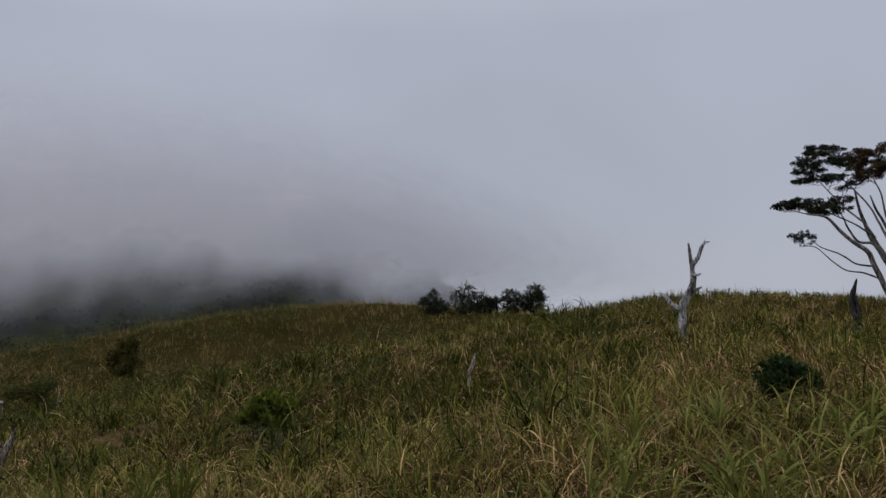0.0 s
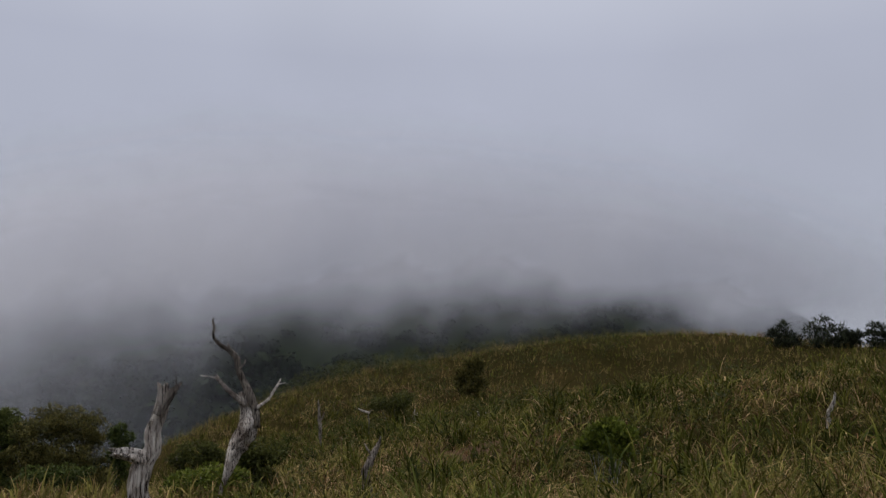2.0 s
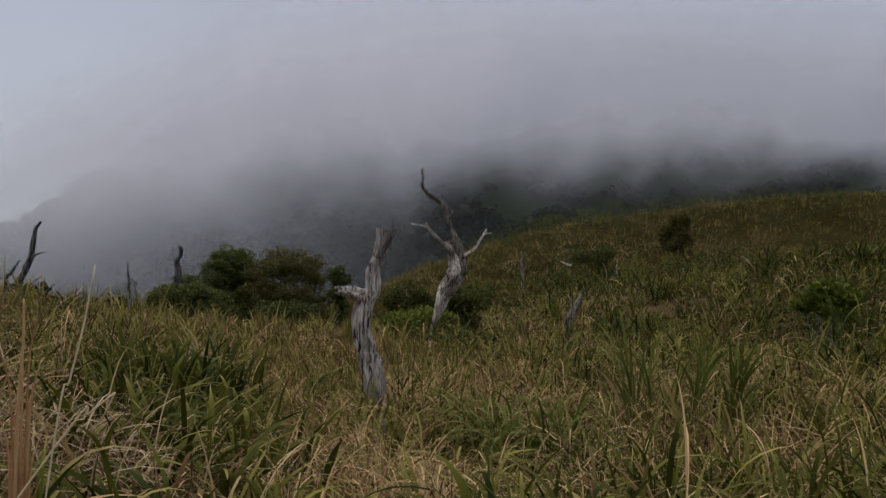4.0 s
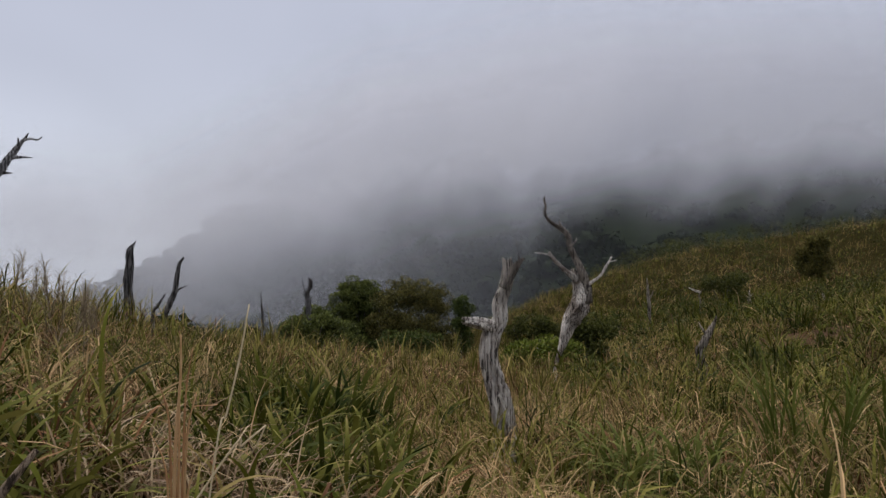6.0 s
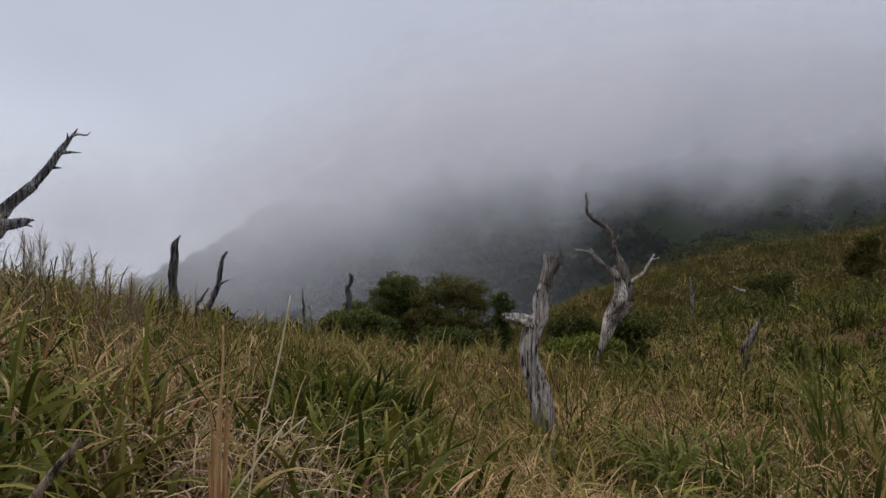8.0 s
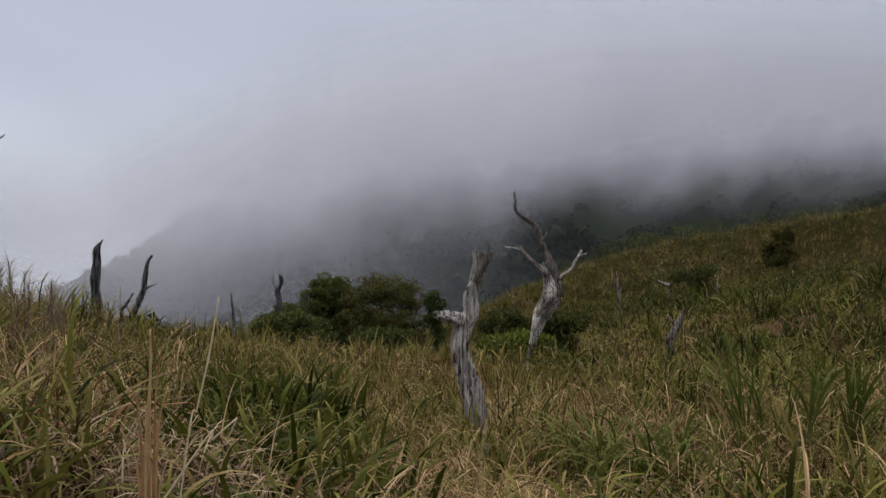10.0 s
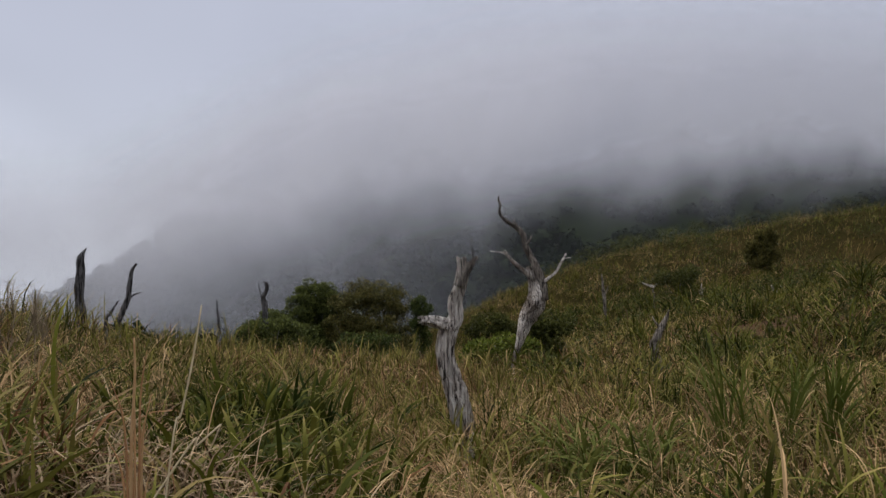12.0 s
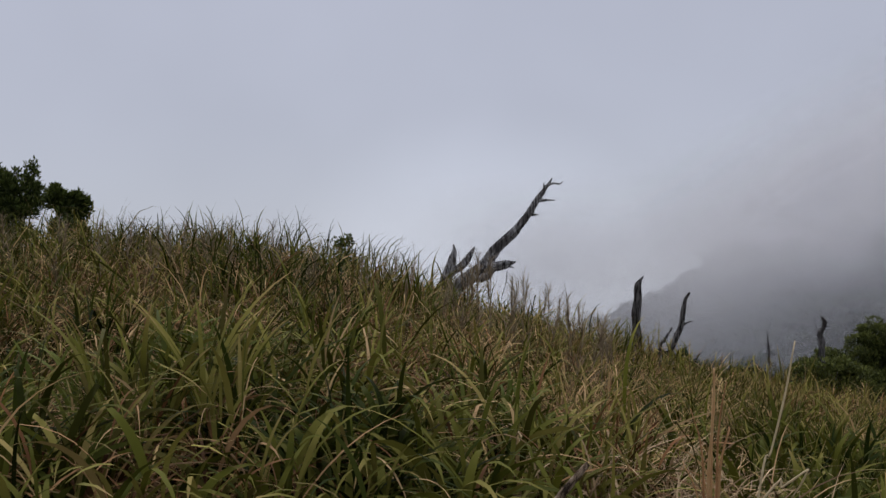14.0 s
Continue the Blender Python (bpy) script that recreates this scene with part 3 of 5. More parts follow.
def build_mist(distance, layer, name):
    """One bank of the cloud that hangs on the mountain: a billowing curtain, thin below and dense above."""
    na, ne = 206, 66
    az = np.linspace(-84, 23, na)
    el = np.linspace(-11, 17, ne)
    A, E = np.meshgrid(az, el, indexing="ij")
    billow = value_noise(A + 40 * layer, E * 0.8, 11, layer) - 0.5
    fine = value_noise(A * 1.0 + 11 * layer, E * 0.75, 4.0, layer + 5) - 0.5
    R = distance * (1 + 0.04 * billow)
    x, y = R * np.sin(np.radians(A)), R * np.cos(np.radians(A))
    z = 1.6 + R * np.tan(np.radians(E))
    base = np.interp(A, BASE[:, 0], BASE[:, 1])
    width = np.interp(A, BASE[:, 0], BASE[:, 2])
    wisp = value_noise(A * 1.1 + 7 * layer, E, 1.7, layer + 9) - 0.5
    total = smooth(0, 1, (E - base + 4.5 * billow + 3.2 * fine + 1.3 * wisp) / width) * 0.9996
    floor = 0.44 - 0.24 * smooth(-60, -48, A) - 0.15 * smooth(-46, -34, A)
    total = floor + (1 - floor) * total
    top = np.maximum(np.interp(A, RIDGE[:, 0], RIDGE[:, 1]), np.interp(A, (-40, -25, -10, -3, 2, 7, 14, 22), (6.5, 6.5, 5.2, 2.6, 0.8, -0.5, -2, -4), left=-99)) + 2.0
    total *= 1 - smooth(0, 8.0, E - np.maximum(top, -2) - 2 * billow)
    total *= smooth(-84, -70, A + 3 * billow) * (1 - smooth(-4, 20, A + 3 * billow))
    density = 1 - (1 - total) ** (1 / 3)
    v = np.stack([x.ravel(), y.ravel(), z.ravel()], 1)
    i, j = np.meshgrid(np.arange(na - 1), np.arange(ne - 1), indexing="ij")
    p = i * ne + j
    f = np.stack([p.ravel(), (p + ne).ravel(), (p + ne + 1).ravel(), (p + 1).ravel()], 1)
    keep = density.ravel()[f].max(1) > 0.004
    me = mesh_from(name, v, f[keep], MIST_MAT, density.ravel(), "thickness", True)
    tagged(new(name, me), "pale grey cloud hanging low on the mountain", "mist", kind="stuff")


for layer_, distance_ in enumerate((84, 92, 100)):
    build_mist(distance_, layer_, "mist_bank")

# ======================= grass =======================
TUFTS = {'green': (-3.59, 5.65), 'green2': (-3.11, 5.73), 'lily4': (-2.66, 6.24), 'lily2': (-2.35, 6.36), 'lily3': (-2.02, 6.76), 'reed1': (-4.55, 2.84), 'reed2': (-5.65, 4.14), 'reed3': (-4.49, 3.63), 'reed4': (-3.42, 2.3), 'reed5': (-3.51, 2.65), 'reed6': (-3.88, 3.41), 'spike': (-5.74, 3.98), 'spike2': (-6.29, 4.85), 'dry': (-3.43, 1.78), 'dry2': (-3.33, 1.96), 'dry3': (-3.54, 1.52), 'dry4': (-4.41, 2.12), 'dry5': (-3.13, 1.23), 'dry6': (-3.53, 2.34), 'rust': (-4.62, 4.6), 'foot': (-3.94, 4.53), 'foot2': (-3.59, 4.4), 'foot4': (-4.3, 4.93), 'foot5': (-4.05, 5.05), 'foot3': (-3.65, 3.89), 'leftgreen': (-3.2, 0.52), 'l14': (-2.67, 0.14), 'l14b': (-2.9, -0.24), 'l14c': (-2.91, 0.49), 'l14d': (-2.53, -0.14), 'l14e': (-2.49, -0.7), 'fresh1': (-4.13, -1.0), 'fresh2': (-4.76, -0.61), 'fresh3': (-8.44, 1.4), 'fresh4': (-4.29, 0.97), 'rust2': (-5.59, -0.92), 'rust3': (-4.36, 0.38), 'rust4': (-2.95, -0.24), 'rust5': (-6.32, 0.52), 'straw2': (-6.06, 1.29), 'straw3': (-5.01, -1.07), 'straw4': (-5.06, 1.69), 'yb': (-1.49, 7.61), 'w0': (2.84, 8.06), 'w1': (2.91, 6.37), 'w2': (1.91, 8.26), 'w3': (2.26, 5.87), 'w4': (1.42, 6.57), 'w5': (3.62, 7.32), 'w6': (1.24, 7.81), 'w7': (3.19, 12.07)}
# coloured patches in the grass: place and reach; the first dark ones paint in shade deep between leaves
DARK_PATCHES = [(-4.3, -0.1, 0.5), (-3.3, 0.3, 0.5), (-3.8, 0.15, 0.3), (-7.5, 4.6, 0.7), (-3.9, 2.7, 0.5), (-4.4, 3.5, 0.6), (-3.4, 2.5, 0.4), (-5.5, 3.4, 0.4), (-5.4, 3.9, 0.5), (-6.8, 5.4, 0.5), (-3.6, 6.4, 0.8), (-3.9, 5.6, 0.5), (-6.1, 4.4, 0.8), (-46.5, 37.7, 3.4), (-6.0, 3.8, 1.1), (-4.8, 3.5, 0.8), (-8.1, 5.4, 1.1), (-2.2, 13.2, 1.0), (-0.7, 7.0, 0.6), (-3.4, -1.0, 0.4)]
GREEN_PATCHES = [(-5.7, 2.1, 0.4), (-6.3, 6.0, 0.6), (-4.7, 5.8, 0.6), (-3.2, 7.8, 0.6), (-5.2, -1.1, 0.4), (-3.6, -0.5, 0.3), (-3.6, 6.5, 0.6), (-5.0, -0.5, 0.3), (-7.5, 3.0, 0.5), (-53.9, 26.2, 4.0)]
STRAW_PATCHES = [(-5.95, 1.2, 0.5), (-7.4, 1.75, 0.6), (-3.7, 1.45, 0.4), (-4.9, 2.1, 0.4), (-6.2, 12.0, 1.0), (-4.0, 12.7, 1.0), (-1.85, 8.4, 0.7), (-2.5, 1.0, 0.7), (-3.1, 1.2, 0.5), (-1.7, 0.8, 0.6), (-3.6, 1.9, 0.5), (-3.5, 1.5, 0.3), (-3.1, 1.7, 0.4), (-9.5, 8.6, 1.1), (-47.1, 37.1, 4.0), (-7.6, 11.3, 1.0), (-5.3, 10.4, 0.9), (-2.7, -0.8, 0.3), (-6.5, 1.5, 0.5), (-3.8, 1.6, 0.4), (-58.4, 13.2, 2.7), (-1.5, 6.1, 0.5), (-7.1, 1.4, 0.5)]
RUST_PATCHES = [(-5.1, 0.1, 0.3), (-7.2, 3.7, 0.5), (-4.2, 4.1, 0.4), (-3.6, 4.5, 0.4), (-6.8, -1.1, 0.4), (-3.9, 0.0, 0.4), (-5.0, -0.3, 0.3), (-4.1, 0.2, 0.4), (-3.0, -0.4, 0.3), (-7.5, -1.2, 0.4), (-2.7, -0.5, 0.3), (-2.5, -0.8, 0.3)]
PATCHES = [(DARK_PATCHES, 0.05, 0.9), (GREEN_PATCHES, 0.22, 0.75), (STRAW_PATCHES, 0.69, 0.65), (RUST_PATCHES, 0.945, 0.6)]


def grass_tint(x, y, rng):
    """Green, straw and rust in drifts, as the hill wears them."""
    r = np.hypot(x, y)
    drift = value_noise(x, y, 4.0, 21)
    mottle = value_noise(x, y, 1.3, 45)
    big = value_noise(x, y, 12.0, 33)
    az = np.degrees(np.arctan2(x, y))
    gold = np.exp(-((az + 46) / 13) ** 2) * smooth(6, 8, r) * (1 - smooth(22, 32, r))
    hill = smooth(-34, -22, az) * smooth(9, 17, r)
    lush = np.exp(-((az + 95) / 15) ** 2) * (1 - smooth(3.8, 6.5, r)) + 0.15 * np.exp(-((az + 20) / 9) ** 2) * smooth(8, 11, r) * (1 - smooth(18, 28, r))
    slope = smooth(-31, -23, az) * (1 - smooth(6, 15, az)) * smooth(10, 14, r) * (1 - smooth(28, 36, r))       # greener turf, its shading put into the tint
    band = np.exp(-((az + 22) / 13) ** 2) * smooth(7, 9, r) * (1 - smooth(13, 16, r))                          # straw before the hill
    dry = smooth(-34, -26, az) * (1 - smooth(0, 6, az)) * smooth(29, 36, r)                                   # tan turf on its top
    dull = smooth(0, 4, az) * (1 - smooth(13, 18, az)) * smooth(13, 17, r)
    t = 0.42 + 0.36 * gold + 0.07 * band + 0.36 * dry - 0.2 * dull - 0.1 * hill - 0.2 * slope - 0.28 * lush - 0.05 * smooth(12, 20, r) + (0.35 + 0.5 * hill) * (drift - 0.5) + (0.35 + 0.8 * hill) * (big - 0.5) + (0.5 + 0.5 * hill) * (mottle - 0.5)
    for spots, tone, strength in PATCHES:
        for sx, sy, size in spots:
            w = strength * np.exp(-((x - sx) ** 2 + (y - sy) ** 2) / size ** 2)
            t = t + (tone - t) * w
    patch = bare_ground(x, y)
    return np.clip(np.where(rng.random(len(x)) < 0.6 * patch, 0.97, t), 0.02, 1.0)


def apart(x, y, gap):
    """Keep the places that stand at least a gap apart."""
    kept, cells = [], {}
    for i in range(len(x)):
        g = gap[i]
        u, v = int(x[i] // 0.7), int(y[i] // 0.7)
        near = [k for a in (-1, 0, 1) for b in (-1, 0, 1) for k in cells.get((u + a, v + b), ())]
        if all((x[i] - x[k]) ** 2 + (y[i] - y[k]) ** 2 > g * g for k in near):
            cells.setdefault((u, v), []).append(i)
            kept.append(i)
    return np.array(kept)


def leaf_blades(pos, n_seg, length, width, lean, bend, heading, tint, tip, seed):
    """Grass leaves that leave their stems at pos: strap-shaped, arching over, twisted a little, with tips of their own tone."""
    rng = np.random.default_rng(seed)
    n = len(length)
    roll = rng.normal(0, 0.45, n)
    swerve = rng.normal(0, 0.35, n)
    kink = rng.random(n) < 0.16
    kink_at = rng.uniform(0.35, 0.75, n)
    kink_by = rng.uniform(0.5, 1.4, n)
    verts = np.zeros((n, (n_seg + 1) * 2, 3))
    tone = np.zeros((n, (n_seg + 1) * 2))
    p = np.array(pos, dtype=float)
    for i in range(n_seg + 1):
        s = i / n_seg
        a = np.minimum(lean + bend * s ** 1.25 + np.where(kink & (s > kink_at), kink_by, 0), 3.35)
        face = heading + np.pi / 2 + roll + swerve * s
        across = np.stack([np.cos(face), np.sin(face), np.sin(roll) * 0.5], 1)
        w = 0.5 * width * max(0.03, min(1.0, 0.45 + 3.0 * s) * (1 - s ** 2.6))
        verts[:, 2 * i] = p - across * w[:, None]
        verts[:, 2 * i + 1] = p + across * w[:, None]
        tone[:, 2 * i] = tone[:, 2 * i + 1] = tint + (tip - tint) * max(0.0, (s - 0.6) / 0.4)
        step = length / n_seg
        turn = heading + swerve * 0.6 * s
        p = p + np.stack([np.cos(turn) * np.sin(a) * step, np.sin(turn) * np.sin(a) * step, np.cos(a) * step], 1)
    k = np.arange(n) * (n_seg + 1) * 2
    faces = np.concatenate([np.stack([k + 2 * i + j for j in (0, 1, 3, 2)], 1) for i in range(n_seg)])
    return verts.reshape(-1, 3), faces, tone.ravel()


def cane_leaves(base, tall, lean, heading, per, length, width, green, dead, rusty, rng, upright, pale):
    """The leaves of cane-like stems: upright young ones at the top, arching ones below, dead ones that hang at the foot."""
    m = len(tall)
    i = np.repeat(np.arange(m), per)
    n = m * per
    level = np.tile(np.linspace(0.05, 1.0, per), m) + rng.normal(0, 0.05, n)
    level = np.clip(level, 0.0, 1.0)
    along = level * tall[i]
    pos = base[i] + np.stack([np.cos(heading[i]) * np.sin(lean[i] * level) * along, np.sin(heading[i]) * np.sin(lean[i] * level) * along, np.cos(lean[i] * level) * along], 1)
    brown = rng.random(n) < np.clip(dead[i] * (1.75 - 1.35 * level), 0, 0.97)
    top = level > 0.9
    toss = rng.random(n)
    turn = np.where(rng.random(n) < 0.72, heading[i] + rng.normal(0, 0.75, n), rng.uniform(0, 2 * np.pi, n))
    tilt = np.where(top, np.abs(rng.normal(0.1, 0.3, n)), rng.uniform(0.3, 0.95, n)) * (1 - 0.6 * upright[i])
    tilt = np.where(brown & (toss < 0.75), rng.uniform(0.7, 1.9, n), tilt)
    bend = np.where(top, rng.uniform(0.9, 2.4, n), rng.uniform(1.2, 2.5, n)) * (1 - 0.65 * upright[i])
    bend = np.where(brown, rng.uniform(0.6, 2.2, n), bend)
    ln = length[i] * rng.uniform(0.6, 1.15, n) * np.where(top, 0.85, 1.0)
    wd = width[i] * rng.uniform(0.55, 1.2, n) * np.where(brown, rng.uniform(0.3, 0.85, n), 1.0)
    straw = rng.uniform(0.54, pale, n)
    tint = np.where(brown, np.where(rng.random(n) < rusty[i], rng.uniform(0.88, 1.0, n), straw), np.clip(green[i] + rng.normal(0, 0.06, n), 0, 0.52))
    tip = np.where(brown, tint, np.where(rng.random(n) < 0.4, rng.uniform(0.5, 0.72, n), tint))
    return pos, ln, wd, tilt, bend, turn, np.clip(tint, 0, 1), tip


def grass_field(name, label, tries, gap, canes, per, loose, r0, r1, a0, a1, segs, length, width, foot, seed, pale=0.88):
    """Clumps of cane-like grass, each with a shade of its own and dead leaves in it, and single leaves between them."""
    rng = np.random.default_rng(seed)
    r = np.sqrt(rng.uniform(r0 * r0, r1 * r1, tries))
    a = np.radians(rng.uniform(a0, a1, tries))
    cx, cy = r * np.sin(a), r * np.cos(a)
    ok = np.hypot(cx, cy) > 1.0
    for key, (tx, ty) in TUFTS.items():     # the single clumps keep their room
        ok &= np.hypot(cx - tx, cy - ty) > (0.45 if key.startswith(("green", "fresh", "w")) else 0.28)
    ok &= np.hypot(cx - 4.1, cy - 9.6) > 0.7
    cx, cy = cx[ok], cy[ok]
    if gap:
        k = apart(cx, cy, gap * rng.uniform(0.75, 1.3, len(cx)))
        cx, cy = cx[k], cy[k]
    m = len(cx)
    az = np.degrees(np.arctan2(cx, cy))
    cr = np.hypot(cx, cy)
    size = np.clip(np.exp(rng.normal(0, 0.27, m)), 0.55, 1.5) * (0.76 + 0.42 * value_noise(cx, cy, 2.2, 77))
    size *= 1 + 0.3 * np.exp(-((az + 32) / 6) ** 2 - ((cr - 10.5) / 2.5) ** 2) + 0.34 * smooth(-77, -85, az) * smooth(5, 7, cr)
    size = np.minimum(size, 1.42)
    size *= 0.5 + 0.5 * smooth(1.2, 3.8, cr)          # trodden lower beside the path
    size *= 1 - 0.26 * smooth(14, 20, cr)              # and kept short by the wind on the crest
    size *= 1 - 0.38 * smooth(17, 24, az) * smooth(13, 17, cr)
    reed = np.exp(-((az + 47) / 17) ** 2) * smooth(5.5, 8, cr)          # straighter stems below the hill
    size *= 1 - 0.13 * reed
    bare = bare_ground(cx, cy)
    size *= 1 - 0.8 * bare
    size *= 1 - 0.2 * np.exp(-((az + 74) / 5) ** 2) * smooth(5.5, 7, cr)
    stiff = np.clip(np.where((rng.random(m) < 0.12) & (cr > 3.0), rng.uniform(0.5, 1.0, m), rng.uniform(0.0, 0.25, m)) + 0.45 * reed, 0, 1)
    shade = np.clip(grass_tint(cx, cy, rng) + 0.05 * smooth(-56, -64, az) * smooth(-82, -76, az) * smooth(4.5, 6.5, cr) - 0.15 * smooth(-79, -88, az) + rng.normal(0, 0.26, m), 0.0, 0.97)
    crest = smooth(-56, -64, az) * smooth(4.5, 6.5, cr)
    dead = np.clip(DEAD[0] + DEAD[1] * (shade - 0.4) + rng.normal(0, 0.2, m) + 0.08 * crest + 0.24 * smooth(-70, -80, az) * smooth(2.8, 4.2, cr), 0.05, 0.93)
    green = np.clip(0.06 + 0.5 * np.minimum(shade, 0.7) + 0.1 * smooth(13, 20, cr) * (1 - smooth(-31, -24, az)) + rng.normal(0, 0.05, m), 0.0, 0.46)
    rusty = np.clip(0.34 + 0.7 * (shade > 0.86) + 0.2 * smooth(-60, -74, az) + rng.normal(0, 0.22, m), 0.05, 0.95) * (1 - 0.75 * smooth(16, 28, cr) * (1 - 0.6 * smooth(-31, -24, az)))
    rusty = np.maximum(rusty, 0.95 * bare)
    i = np.repeat(np.arange(m), canes)
    n = m * canes
    u = np.sqrt(rng.random(n))
    phi = rng.uniform(0, 2 * np.pi, n)
    x, y = cx[i] + foot * size[i] * u * np.cos(phi), cy[i] + foot * size[i] * u * np.sin(phi)
    base = np.stack([x, y, height(x, y) - 0.03], 1)
    tall = 0.8 * length * size[i] * rng.uniform(0.4, 1.15, n) * (1.1 - 0.3 * u)
    lean = 0.1 + 0.55 * u * (1 - 0.5 * stiff[i]) + np.abs(rng.normal(0, 0.15, n))
    leaf = 1.2 * length * size[i] ** 0.6 * rng.uniform(0.8, 1.15, n)
    made = [cane_leaves(base, tall, lean, phi + rng.normal(0, 0.4, n), per, leaf, width * (1 - 0.28 * smooth(4, 9, cr[i]) * (1 - smooth(12, 14, cr[i]))), green[i], dead[i], rusty[i], rng, stiff[i], pale)]
    if loose:
        lr = np.sqrt(rng.uniform(r0 * r0, r1 * r1, loose))
        la = np.radians(rng.uniform(a0, a1, loose))
        lx, ly = lr * np.sin(la), lr * np.cos(la)
        keep = (np.hypot(lx, ly) > 1.0) & (bare_ground(lx, ly) < rng.uniform(0.2, 0.7, loose))
        lx, ly = lx[keep], ly[keep]
        q = len(lx)
        lt = grass_tint(lx, ly, rng) * 0.6 + rng.normal(0, 0.1, q)
        odd = rng.random(q) < 0.45
        lt = np.where(odd, np.where(rng.random(q) < 0.5 + 0.45 * smooth(14, 26, np.hypot(lx, ly)), rng.uniform(0.55, pale, q), rng.uniform(0.92, 1.0, q)), np.clip(lt, 0, 0.5))
        made.append((np.stack([lx, ly, height(lx, ly) - 0.02], 1), length * rng.uniform(0.4, 0.95, q), width * rng.uniform(0.3, 0.75, q), np.abs(rng.normal(0.1, 0.4, q)), rng.uniform(0.6, 2.6, q),
                     rng.uniform(0, 6.28, q), lt, lt))
    pos, ln, wd, tilt, bend, turn, tint, tip = [np.concatenate(c) for c in zip(*made)]
    v, f, t = leaf_blades(pos, segs, ln, wd, tilt, bend, turn, np.clip(tint, 0, 1), np.clip(tip, 0, 1), seed + 1)
    tagged(new(name, mesh_from(name, v, f, GRASS, t)), label, "grass", kind="stuff")


DEAD = (0.52, 1.25)          # how much of a clump is dead, and how that follows its shade
grass_field("grass_near", "tall arching green and straw mountain grass", 2600, 0.34, 15, 9, 3000, 1.0, 4.6, -114, 34, 7, 0.45, 0.025, 0.17, 101)
grass_field("grass_middle", "tall tangled green and straw grass on the slope", 9000, 0.40, 13, 8, 6000, 4.4, 12.6, -114, 34, 4, 0.45, 0.021, 0.18, 103)
grass_field("grass_slope", "knee-high olive and straw grass on the hillside", 16000, 0.5, 8, 6, 9000, 12.0, 27, -114, 34, 3, 0.46, 0.026, 0.26, 105, 0.8)
grass_field("grass_crest", "short olive and straw grass along the hill's crest", 5000, 0.62, 8, 6, 3000, 26, 37, -40, 32, 2, 0.38, 0.034, 0.34, 106, 0.74)
grass_field("grass_far", "olive and brown grass on the far hill", 9000, 0, 4, 5, 12000, 26, 68, -64, 32, 1, 0.36, 0.04, 0.5, 107, 0.66)
grass_field("grass_behind", "tall grass round the path", 500, 0.3, 5, 6, 800, 1.4, 7, 34, 246, 3, 0.5, 0.028, 0.14, 109)


def undergrowth(name, count, r0, r1, tall, width, seed):
    """Short matted dead and green leaves that cover the soil between the clumps, coloured dark to deepen the shade
    there.
    """
    rng = np.random.default_rng(seed)
    r = np.sqrt(rng.uniform(r0 * r0, r1 * r1, count))
    a = np.radians(rng.uniform(-124, 44, count))
    x, y = r * np.sin(a), r * np.cos(a)
    keep = bare_ground(x, y) < rng.uniform(0.2, 0.7, count)
    x, y, r, count = x[keep], y[keep], r[keep], int(keep.sum())
    # only the ramp's darkest greens and browns: shade of the gaps put into colour
    tint = np.where(rng.random(count) < 0.45 * (1 - smooth(14, 24, r)), rng.uniform(0.98, 1.0, count), rng.uniform(0.0, 0.1, count) + 0.25 * smooth(12, 30, r) * rng.random(count))
    v, f, t = blades(x, y, height(x, y) - 0.02, 2, tall * rng.uniform(0.4, 1.2, count), width * rng.uniform(0.6, 1.3, count), np.abs(rng.normal(0.5, 0.4, count)), rng.uniform(0.5, 2.0, count), seed, tint)
    tagged(new(name, mesh_from(name, v, f, GRASS, t)), "matted short grass and dead leaves between clumps", "grass", kind="stuff")


def dead_tangle():
    """Thin curling dead blades, bleached and brown, that lie over the near grass."""
    rng = np.random.default_rng(151)
    m, per = 850, 30
    r = rng.uniform(1.5, 9, m)
    a = np.radians(rng.normal(-54, 20, m))
    keep = (value_noise(r * np.sin(a), r * np.cos(a), 1.2, 95) > 0.5) & ~((np.abs(np.degrees(a) + 54) < 7) & (r < 7.5))
    r, a = r[keep], a[keep]
    m = len(r)
    i = np.repeat(np.arange(m), per)
    n = m * per
    x = r[i] * np.sin(a[i]) + rng.normal(0, 0.12, n)
    y = r[i] * np.cos(a[i]) + rng.normal(0, 0.12, n)
    tone = np.clip(rng.uniform(0.6, 0.92, m)[i] + rng.normal(0, 0.06, n), 0.5, 1)
    lift = rng.uniform(0.0, 0.3, n)
    v, f, t = blades(x, y, height(x, y) + lift, 6, rng.uniform(0.3, 0.75, n), rng.uniform(0.004, 0.011, n), np.abs(rng.normal(0.3, 0.5, n)), rng.uniform(1.2, 4.2, n), 152, tone)
    tagged(new("dead_grass", mesh_from("dead_grass", v, f, GRASS, t)), "curling bleached and brown dead grass", "grass", kind="stuff")


dead_tangle()
undergrowth("undergrowth", 5000, 1.2, 12, 0.3, 0.02, 131)
undergrowth("undergrowth", 20000, 12, 34, 0.3, 0.05, 132)
undergrowth("undergrowth", 24000, 33, 68, 0.2, 0.12, 133)


